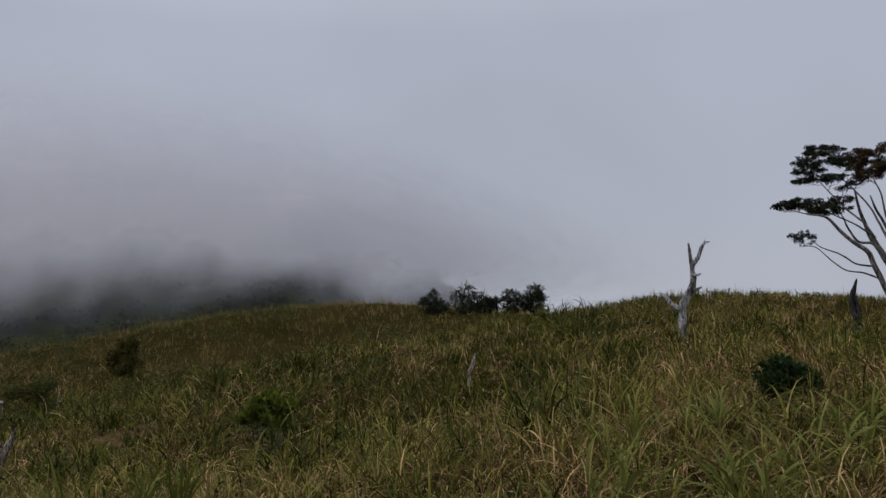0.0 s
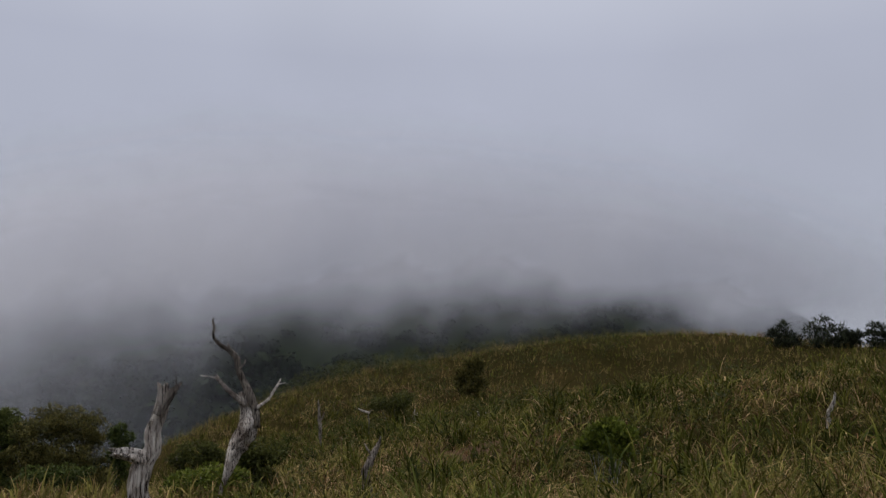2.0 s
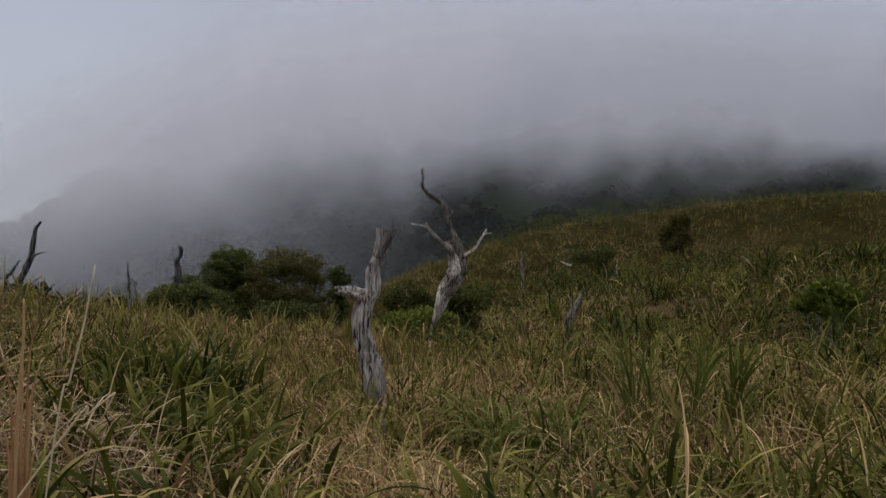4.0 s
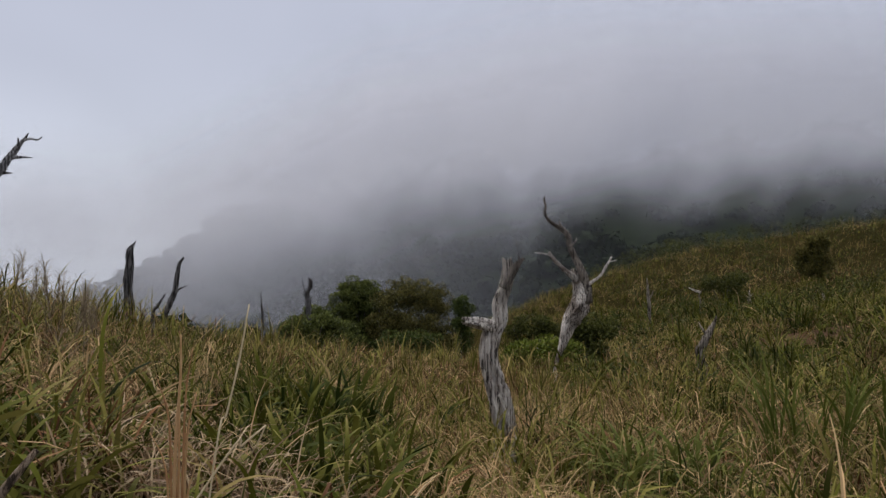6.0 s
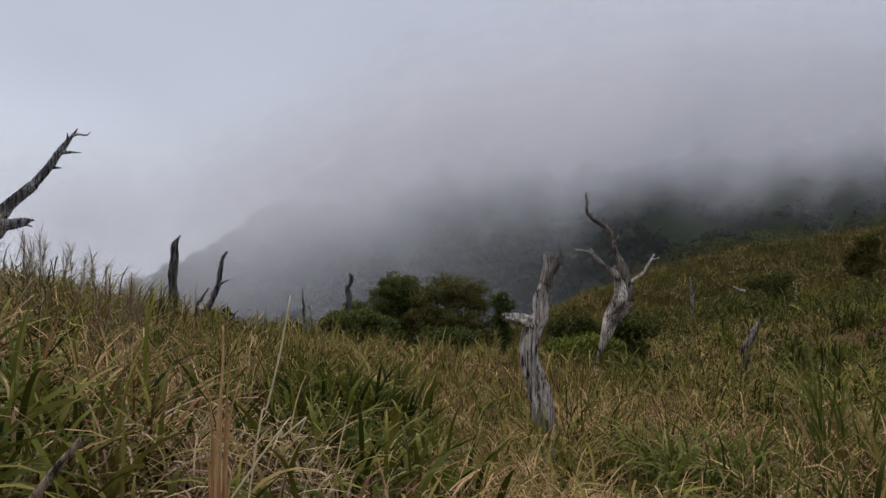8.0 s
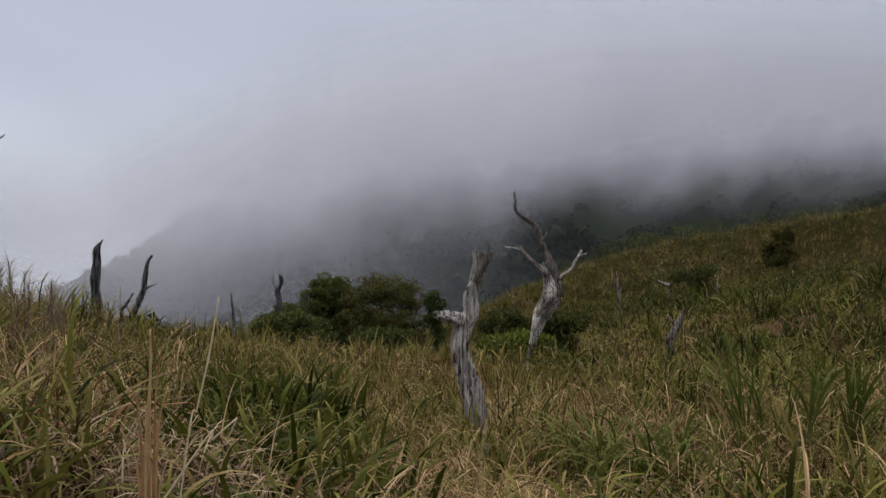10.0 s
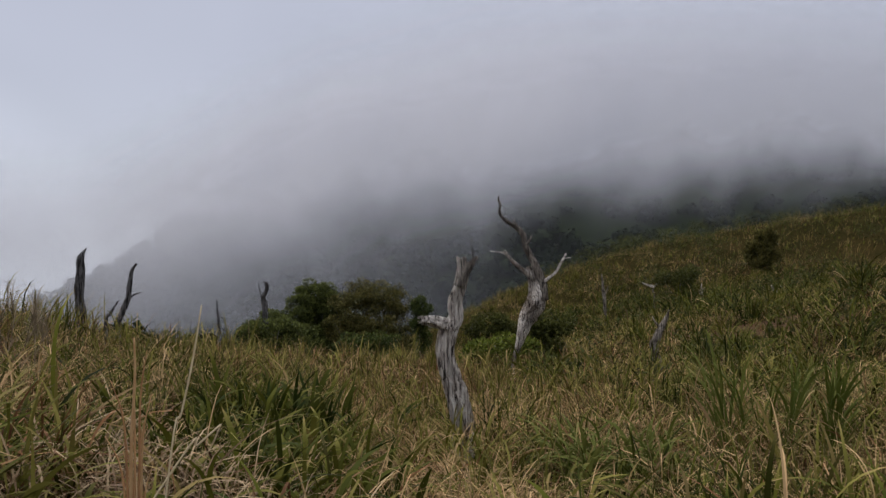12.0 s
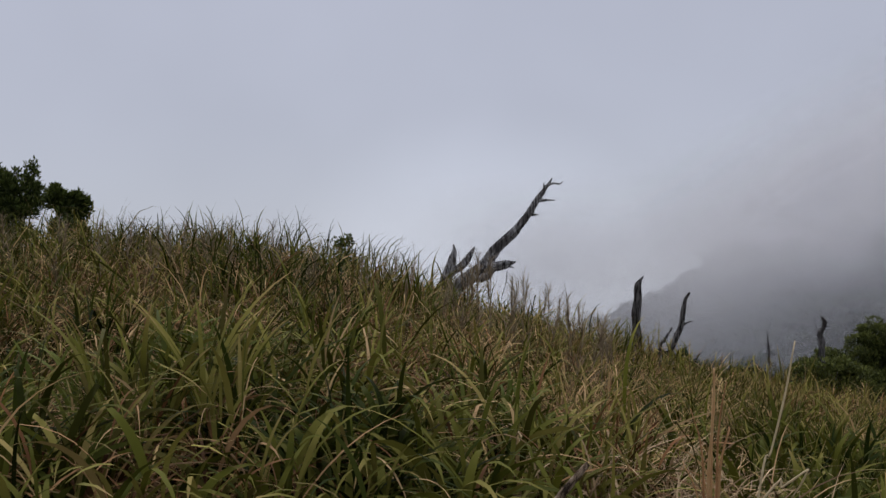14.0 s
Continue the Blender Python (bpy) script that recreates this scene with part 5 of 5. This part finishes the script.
shrub("broadleaf_tree", ((-22.5, 18.29, -50.9), [[(0.01, 3.66, 0.723, 0.362), (-0.19, 3.35, 0.724, 0.461), (0.27, 2.97, 0.856, 0.593), (-0.52, 2.83, 0.593, 0.593), (0.1, 2.2, 1.0, 0.7), (-0.5, 1.8, 0.8, 0.6)]]), LEAF_THICKET, "rounded dark green broadleaf tree below the slope", 44000, 0.075, 301, "tree", swell=1.35, many=40, ratio=0.2, up=0.8)
shrub("broadleaf_tree", ((-20.45, 19.12, -46.9), [[(-1.1, 2.43, 0.541, 0.541), (-1.04, 1.98, 0.7, 0.446), (-0.02, 3.02, 0.825, 0.508), (0.55, 2.8, 0.571, 0.507), (-0.6, 2.98, 0.55, 0.445), (0.04, 2.18, 0.89, 0.572), (-0.5, 1.6, 1.0, 0.6), (0.5, 1.5, 0.8, 0.5)]]), LEAF_BROWN, "brownish green broadleaf tree in a thicket", 44000, 0.075, 311, "tree", swell=1.35, many=40, ratio=0.2, up=0.8)
shrub("thicket_bush", ((-21.85, 15.86, -54.0), [[(0.08, 2.55, 0.734, 0.398), (-0.47, 2.43, 0.428, 0.306), (0.51, 2.3, 0.613, 0.368), (0.0, 1.8, 1.1, 0.5), (0.9, 1.9, 0.6, 0.45)]]), LEAF_THICKET, "low spreading green bush beside taller trees", 22000, 0.08, 321, swell=1.35, many=30, ratio=0.24, up=0.8)
shrub("thicket_bush", ((-16.6, 11.85, -54.5), [[(0.1, 1.16, 0.5, 0.26), (-0.35, 1.02, 0.4, 0.22), (0.55, 1.10, 0.42, 0.24)]]), LEAF_THICKET, "low green bush round the dark broken snag", 9000, 0.075, 336, many=26, ratio=0.28, swell=1.1, up=0.8)
shrub("thicket_bush", ((-18.55, 16.76, -47.9), [[(-0.05, 1.33, 0.625, 0.256), (-0.45, 1.27, 0.455, 0.256), (0.58, 1.27, 0.511, 0.256)]]), LEAF_GREEN, "low bright green bush before the thicket", 10000, 0.075, 331, swell=1.2)
shrub("thicket_bush", ((-16.62, 17.31, -43.8), [[(0.01, 1.96, 0.228, 0.228), (0.04, 1.63, 0.271, 0.217)]]), LEAF_GREEN, "small upright green bush beside the thicket", 7000, 0.07, 341, swell=1.2)
shrub("hillside_bush", ((-13.24, 16.3, -39.1), [[(0.06, 1.01, 0.524, 0.314), (0.43, 0.94, 0.448, 0.298), (-0.31, 0.85, 0.376, 0.3)]]), LEAF_OLIVE, "dense dark green bush at the hill's foot", 9000, 0.07, 351, many=24, ratio=0.25)
shrub("hillside_bush", ((-9.7, 13.96, -34.8), [[(0.03, 0.93, 0.476, 0.214), (-0.2, 0.82, 0.359, 0.179)]]), LEAF_OLIVE, "dark green bush beside the dead tree", 6000, 0.07, 361, many=26, ratio=0.26, swell=1.1, inner=0.1)
shrub("hillside_bush", ((-10.23, 12.94, -38.3), [[(0.01, 0.5, 0.646, 0.153), (-0.4, 0.45, 0.354, 0.142)]]), LEAF_FRESH, "low yellow-green bush below the dead tree", 5000, 0.08, 371)
shrub("skyline_shrub", ((-1.01, 42.98, -1.6), [[(0.28, 0.80, 0.34, 0.4), (-0.1, 0.5, 0.42, 0.3), (0.7, 0.4, 0.4, 0.25)]]), LEAF_DARK, "sparse dark shrub on the skyline", 1900, 0.24, 401, group="skyline shrubs", many=20, ratio=0.3, stems=7, up=0.8, aspect=6.0, inner=1.0)
shrub("skyline_shrub", ((1.12, 42.98, 1.2), [[(-0.1, 0.9, 0.7, 0.55), (0.6, 0.6, 0.6, 0.4), (-0.65, 0.55, 0.4, 0.4)]]), LEAF_DARK, "tufted dark shrub on the skyline", 1900, 0.24, 411, group="skyline shrubs", many=20, ratio=0.3, stems=7, up=0.8, aspect=6.0, inner=1.0)
shrub("skyline_shrub", ((2.06, 42.95, 2.4), [[(-0.06, 0.45, 0.6, 0.28)]]), LEAF_DARK, "small dark shrub on the skyline", 1900, 0.24, 421, group="skyline shrubs", many=20, ratio=0.3, stems=7, up=0.8, aspect=6.0, inner=1.0)
shrub("skyline_shrub", ((3.16, 42.89, 3.9), [[(0.05, 0.72, 0.66, 0.42), (0.5, 0.5, 0.6, 0.3)]]), LEAF_DARK, "rounded dark shrub on the skyline", 1900, 0.24, 431, group="skyline shrubs", many=20, ratio=0.3, stems=7, up=0.8, aspect=6.0, inner=1.0)
shrub("skyline_shrub", ((4.46, 42.78, 5.7), [[(-0.06, 1.05, 0.5, 0.42), (0.3, 0.85, 0.5, 0.28), (-0.3, 0.75, 0.4, 0.26)]]), LEAF_DARK, "small dark tree with bare stem on the skyline", 1900, 0.24, 441, group="skyline shrubs", many=20, ratio=0.3, stems=7, up=0.8, aspect=6.0, inner=1.0)
shrub("dark_shrub", ((-12.98, 33.55, -21.3), [[(0.03, 0.59, 0.705, 0.752), (0.15, 1.25, 0.516, 0.422), (-0.35, 0.85, 0.377, 0.377)]]), LEAF_BROWN, "upright dark brushy shrub on the hillside", 8000, 0.17, 451, up=0.7, many=26, ratio=0.24, aspect=4.5, inner=0.8)
shrub("low_shrub", ((-13.24, 26.89, -26.4), [[(-0.1, 1.04, 0.675, 0.278), (0.29, 1.21, 0.397, 0.222), (-0.57, 0.94, 0.318, 0.239)]]), LEAF_OLIVE, "low dark spreading shrub on the hillside", 5000, 0.08, 461)
shrub("leggy_shrub", ((-2.85, 13.7, -12.1), [[(-0.12, 1.1, 0.3, 0.15), (0.3, 1.05, 0.28, 0.14), (0.09, 1.2, 0.22, 0.13), (-0.3, 0.9, 0.22, 0.12), (0.12, 0.85, 0.34, 0.14)]]), LEAF_FRESH, "leggy bright green shrub with bare grey stems", 4200, 0.08, 471, stems=12, stem_mat=WOOD_GREY, up=0.9, skirt=False, thick=0.45, inner=0.9, many=22, ratio=0.3)
shrub("round_bush", ((4.25, 10.01, 21.9), [[(-0.07, 0.31, 0.309, 0.215), (-0.27, 0.22, 0.203, 0.176), (0.09, 0.25, 0.214, 0.187)]]), LEAF_SHADE, "small rounded dark green bush in grass", 9000, 0.05, 481, many=24, ratio=0.3, swell=1.08)
shrub("crest_shrub", ((-12.95, -3.84, -106.0), [[(-0.03, 1.33, 0.338, 0.292), (0.26, 1.4, 0.109, 0.264), (0.14, 1.11, 0.31, 0.248), (-0.32, 1.23, 0.395, 0.426), (-0.08, 0.92, 0.46, 0.215)]]), LEAF_GREEN, "dark leafy shrub on the grassy crest", 20000, 0.075, 491, up=1.0, many=30, ratio=0.24, swell=1.15, aspect=3.5, inner=0.7)
shrub("crest_shrub", ((-12.16, -2.9, -102.8), [[(-0.01, 0.88, 0.249, 0.161), (-0.14, 0.98, 0.117, 0.131), (0.15, 0.83, 0.132, 0.132)]]), LEAF_GREEN, "rounded dark shrub behind the crest grass", 8000, 0.075, 501, up=1.0, many=26, ratio=0.25, swell=1.15, aspect=3.5, inner=0.7)
shrub("crest_shrub", ((-13.93, 1.0, -85.4), [[(-0.0, 0.88, 0.2, 0.16), (0.05, 0.6, 0.22, 0.2)]]), LEAF_GREEN, "small dark shrub peeping over the grass", 1500, 0.06, 511)


# ======================= single grasses by the path =======================
def dry_tuft(place, label, count, spread, seed, rise=0.42):
    """A heap of curled dead leaves that lean on one another, each leaf a part."""
    x0, y0 = place
    rng = np.random.default_rng(seed)
    x, y = rng.normal(0, spread, count), rng.normal(0, spread, count)
    z0 = float(height(x0, y0))
    z = height(x + x0, y + y0) - z0 + rise * rng.random(count) ** 0.8 * np.exp(-(x * x + y * y) / (2.5 * spread) ** 2) - 0.03
    ob = new("dry_grass_tuft")
    ob.empty_display_size = 0.1
    ob.matrix_world = pose(x0, y0, z0)
    for i in range(count):
        low = rng.random() < 0.4
        v, f, t = leaf_blades(np.array([[x[i], y[i], -0.03 if low else z[i]]]), 7, np.array([rng.uniform(0.45, 0.85) if low else rng.uniform(0.2, 0.55)]), np.array([rng.uniform(0.005, 0.011)]),
                              np.array([abs(rng.normal(0.15, 0.25)) if low else rng.uniform(0.2, 1.5)]), np.array([rng.uniform(1.0, 4.2)]), np.array([rng.uniform(0, 6.28)]), np.array([0.7]), np.array([0.7]), seed * 1000 + i)
        part("leaf", mesh_from("leaf", v, f, STRAW, t), ob)
    return tagged(ob, label, "grass tuft")


def cane_tuft(name, place, label, stems, per, tall, leaf, width, tints, dead, stiff, spread, seed, mat=GRASS, rusty=0.4, segs=7):
    """One clump of cane-like stems with strap leaves, each leaf a part."""
    x0, y0 = place
    rng = np.random.default_rng(seed)
    x, y = rng.normal(0, spread, stems), rng.normal(0, spread, stems)
    z0 = float(height(x0, y0))
    base = np.stack([x, y, height(x + x0, y + y0) - z0 - 0.03], 1)
    ob = new(name)
    ob.empty_display_size = 0.1
    ob.matrix_world = pose(x0, y0, z0)
    flat = np.ones(stems)
    out = np.hypot(x, y) / (spread + 1e-6)
    pos, ln, wd, tilt, bent, turn, tint, tip = cane_leaves(base, tall * rng.uniform(0.6, 1.15, stems), (0.06 + 0.25 * out) * (1 - 0.7 * stiff), np.arctan2(y, x) + rng.normal(0, 0.4, stems), per, leaf * flat, width * flat,
                                                           rng.uniform(tints[0], tints[1], stems), dead * flat, rusty * flat, rng, stiff * flat, 0.88)
    for i in range(len(ln)):
        v, f, t = leaf_blades(pos[i:i + 1], segs, ln[i:i + 1], wd[i:i + 1], tilt[i:i + 1], bent[i:i + 1], turn[i:i + 1], tint[i:i + 1], tip[i:i + 1], seed * 1000 + i)
        part("leaf", mesh_from("leaf", v, f, mat, t), ob)
    return tagged(ob, label, "grass tuft")


cane_tuft("arching_grass_tuft", TUFTS["green"], "arching bright green grass clump", 20, 8, 0.36, 0.66, 0.030, (0.2, 0.75), 0.12, 0.0, 0.17, 601, GRASS_FRESH)
cane_tuft("arching_grass_tuft", TUFTS["green2"], "arching green grass clump with drooping tips", 18, 8, 0.36, 0.62, 0.030, (0.15, 0.7), 0.15, 0.0, 0.17, 602, GRASS_FRESH)
for k_, key_ in enumerate(("lily2", "lily3", "lily4")):
    cane_tuft("upright_grass_tuft", TUFTS[key_], "upright fresh green grass shoots", 9, 8, 0.76, 0.56, 0.024, (0.2, 0.5), 0.26, 0.88, 0.07, 611 + k_, GRASS_FRESH)
cane_tuft("dark_reed_tuft", TUFTS["spike"], "dark green upright pointed reed leaves", 16, 7, 0.46, 0.55, 0.046, (0.0, 0.14), 0.05, 0.75, 0.25, 621)
cane_tuft("dark_reed_tuft", TUFTS["spike2"], "dark green broad reed leaves", 20, 7, 0.46, 0.55, 0.044, (0.0, 0.18), 0.06, 0.5, 0.3, 622)
for k_, key_ in enumerate(("reed1", "reed2", "reed3", "reed4", "reed5", "reed6")):
    cane_tuft("dark_reed_tuft", TUFTS[key_], "dark green broad reed leaves", 14, 7, 0.44, 0.55, 0.042, (0.04, 0.26), 0.06, 0.35, 0.22, 624 + k_)
dry_tuft(TUFTS["dry"], "bleached straw tangle of dead grass", 420, 0.28, 631)
dry_tuft(TUFTS["dry2"], "pale dead grass bent to the ground", 420, 0.22, 632)
for k_, key_ in enumerate(("dry3", "dry4", "dry5", "dry6")):
    dry_tuft(TUFTS[key_], "bleached straw tangle of dead grass", 220, 0.25, 633 + k_)
cane_tuft("straw_grass_tuft", TUFTS["foot"], "straw and green grass round the stump's foot", 20, 7, 0.54, 0.46, 0.018, (0.25, 0.48), 0.5, 0.4, 0.18, 671)
cane_tuft("straw_grass_tuft", TUFTS["foot2"], "tall straw-coloured grass before the bleached stump", 16, 7, 0.5, 0.46, 0.018, (0.3, 0.5), 0.55, 0.3, 0.18, 673)
for k_, key_ in enumerate(("foot4", "foot5")):
    cane_tuft("straw_grass_tuft", TUFTS[key_], "golden grass leaning against the stump's foot", 18, 7, 0.62, 0.48, 0.018, (0.28, 0.48), 0.6, 0.35, 0.15, 691 + k_)
cane_tuft("straw_grass_tuft", TUFTS["foot3"], "pale straw and green grass with curled tips", 16, 7, 0.44, 0.46, 0.018, (0.25, 0.45), 0.6, 0.1, 0.18, 674, rusty=0.3)
cane_tuft("rusty_grass_tuft", TUFTS["rust"], "rusty red-brown grass clump", 14, 8, 0.46, 0.45, 0.018, (0.3, 0.45), 0.8, 0.3, 0.12, 641, rusty=0.85)
for k_, key_ in enumerate(("rust2", "rust3", "rust4", "rust5")):
    cane_tuft("rusty_grass_tuft", TUFTS[key_], "upright red-brown dead stems in green grass", 7, 7, 0.56, 0.42, 0.020, (0.2, 0.4), 0.85, 0.7, 0.08, 643 + k_, rusty=0.9)
for k_, key_ in enumerate(("straw2", "straw3", "straw4")):
    cane_tuft("straw_grass_tuft", TUFTS[key_], "hanging straw-coloured dead leaves on the slope", 12, 8, 0.48, 0.46, 0.017, (0.3, 0.45), 0.9, 0.0, 0.14, 675 + k_, rusty=0.15)
cane_tuft("broad_grass_tuft", TUFTS["leftgreen"], "broad drooping dark green grass leaves", 14, 8, 0.42, 0.58, 0.030, (0.1, 0.3), 0.1, 0.0, 0.15, 651)
for k_, key_ in enumerate(("l14", "l14c", "l14d", "l14e")):
    cane_tuft("broad_grass_tuft", TUFTS[key_], "lush broad-leaved green grass beside the path", 9, 8, 0.32, 0.55, 0.032, (0.08, 0.32), 0.18, 0.0, 0.13, 652 + k_)
cane_tuft("rusty_grass_tuft", TUFTS["l14b"], "red-brown dry stems among green leaves", 5, 7, 0.42, 0.42, 0.017, (0.2, 0.4), 0.9, 0.2, 0.1, 657, rusty=0.8)
for k_, key_ in enumerate(("fresh1", "fresh2", "fresh3", "fresh4")):
    cane_tuft("fresh_grass_tuft", TUFTS[key_], "fresh green grass clump on the slope", 12, 8, 0.42, 0.42, 0.022, (0.15, 0.45), 0.15, 0.25, 0.13, 681 + k_, GRASS_FRESH)
cane_tuft("yellow_grass_tuft", TUFTS["yb"], "yellow-green grass clump below the slope", 15, 8, 0.38, 0.45, 0.022, (0.35, 0.5), 0.35, 0.2, 0.17, 661)
for k_, key_ in enumerate(("w0", "w1", "w2", "w3", "w4", "w5")):
    cane_tuft("yellow_grass_tuft", TUFTS[key_], "yellow-green arching grass clump on the rise", 13, 8, 0.46, 0.58, 0.027, (0.35, 0.9), 0.2, 0.25, 0.14, 662 + k_, GRASS_FRESH)
for k_, key_ in enumerate(("w6", "w7")):
    cane_tuft("rusty_grass_tuft", TUFTS[key_], "pinkish straw grass clump on the rise", 14, 8, 0.5, 0.45, 0.02, (0.3, 0.45), 0.85, 0.45, 0.14, 669 + k_, rusty=0.4)


def stalk_thing(name, spec, label, category, mat, extra=0, seed=0, flat=0.6):
    """A dry stalk or leaf standing in the grass, rooted in the ground."""
    place, runs = spec
    thing = root(name, place, label, category)
    for i, pts in enumerate(runs):
        pts = list(pts)
        if i == 0:
            x, z, r = pts[0]
            run = (pts[-1][0] - x) / (pts[-1][1] - z)
            pts = [(x - run * (z + 0.05) * (0.6 if flat < 1 else 1.0), -0.05, r)] + pts
        pts = [(x, z, r * (0.75 if flat < 1 else 1.0)) for x, z, r in pts]
        part("stalk" if i == 0 else "bent_tip", limb_mesh("stalk", pts, mat, 8, 5, 0.0, seed + i, 0.02 * i, 0.0, False, flat), thing)
    rng = np.random.default_rng(seed)
    for k in range(extra):
        top = runs[0][-1]
        h = top[1] * rng.uniform(0.45, 0.97) ** 1.2
        dx = rng.normal(0, 0.026)
        part("dry_leaf", limb_mesh("dry_leaf", [(dx * 0.5, -0.05, 0.003), (dx * 0.7, h * 0.5, 0.0042), (top[0] * 0.6 + dx, h * 0.85, 0.0034), (top[0] + dx * 2.2, h, 0.001)], mat, 5, 4, 0.0, seed + 9 + k, rng.normal(0, 0.05), 0.3, False, 0.3), thing)
    return thing


stalk_thing("long_dry_stalk", ((-1.66, 0.93, -60.6), [[(-0.003, 0.879, 0.003), (0.025, 0.988, 0.003), (0.055, 1.116, 0.003), (0.077, 1.238, 0.002)]]), "long thin bleached grass stalk", "stalk", STALK_PALE, 0, 701)
stalk_thing("dry_leaf_sheath", ((-2.23, 1.13, -63.1), [[(-0.009, 0.673, 0.007), (0.003, 0.841, 0.006), (0.01, 0.942, 0.005), (0.011, 1.045, 0.0035)]]), "upright reddish-straw bundle of dead leaves", "stalk", SHEATH, 18, 711)
stalk_thing("bent_dry_leaf", ((-1.87, 1.06, -60.6), [[(-0.007, 0.776, 0.004), (0.054, 0.832, 0.004), (0.116, 0.883, 0.003)], [(0.116, 0.883, 0.003), (0.097, 0.837, 0.003), (0.077, 0.801, 0.001)]]), "pale dry leaf folded over", "leaf", STALK_PALE, 0, 721)
stalk_thing("fallen_branch", ((-2.11, 0.61, -74.0), [[(-0.038, 0.573, 0.012), (0.016, 0.642, 0.012), (0.084, 0.723, 0.008)]]), "brown dead branch lying in the grass", "branch", DEADFALL, 0, 731, 1.0)


# ======================= seed stalks on the crest =======================
def seed_stalk(x, y, tall, seed):
    """A thin stem with a feathery head of fine sprays that arch over and droop."""
    rng = np.random.default_rng(seed)
    thing = root("seed_stalk", (x, y, rng.uniform(0, 360)), "thin dry seed stalk with a feathery drooping head", "grass stalk", "seed stalks on the crest")
    sway = rng.normal(0, 0.05)
    part("stem", limb_mesh("stem", [(0, -0.05, 0.0035), (sway * 0.4, tall * 0.6, 0.003), (sway, tall, 0.0015)], LEAF_PLUME, 5, 4, 0.0, seed, 0.0, 0.2, False), thing)
    n = 34
    px = np.full(n, sway) + rng.normal(0, 0.004, n)
    v, f, t = blades(px, rng.normal(0, 0.004, n), tall * rng.uniform(0.74, 1.0, n), 6, rng.uniform(0.12, 0.3, n), np.full(n, 0.0075), np.abs(rng.normal(0.1, 0.25, n)), rng.uniform(0.6, 2.6, n), seed + 3, rng.uniform(0.2, 0.9, n))
    tagged(part("seed_head", mesh_from("seed_head", v, f, LEAF_PLUME, t), thing), kind="stuff")
    for k in range(4):
        v, f, t = leaf_blades(np.array([[0.0, 0.0, tall * rng.uniform(0.25, 0.6)]]), 5, np.array([rng.uniform(0.25, 0.45)]), np.array([0.012]), np.array([rng.uniform(0.15, 0.5)]), np.array([rng.uniform(0.6, 1.8)]),
                              np.array([rng.uniform(0, 6.28)]), np.array([rng.uniform(0.2, 0.9)]), np.array([0.9]), seed + 20 + k)
        part("leaf", mesh_from("leaf", v, f, LEAF_PLUME, t), thing)
    return thing


STALKS = [seed_stalk(-8.3, 2.4, 0.92, 801), seed_stalk(-8.5, 2.75, 0.88, 802), seed_stalk(-8.3, 2.05, 1.0, 803)]
rng_ = np.random.default_rng(81)
for k_ in range(72):
    dense_ = k_ >= 58                                   # thickest where the crest dips
    a_ = radians(rng_.uniform(-78, -68) if dense_ else rng_.uniform(-108, -66))
    r_ = rng_.uniform(7.4, 9.2) if dense_ else rng_.uniform(7.8, 9.6)
    x_, y_ = r_ * math.sin(a_), r_ * math.cos(a_)
    copy_thing(STALKS[k_ % 3], pose(x_, y_, float(height(x_, y_)) - (rng_.uniform(0.0, 0.25) if dense_ else rng_.uniform(0.2, 0.5)), rng_.normal(0, 6), rng_.normal(0, 6), rng_.uniform(0, 360)))
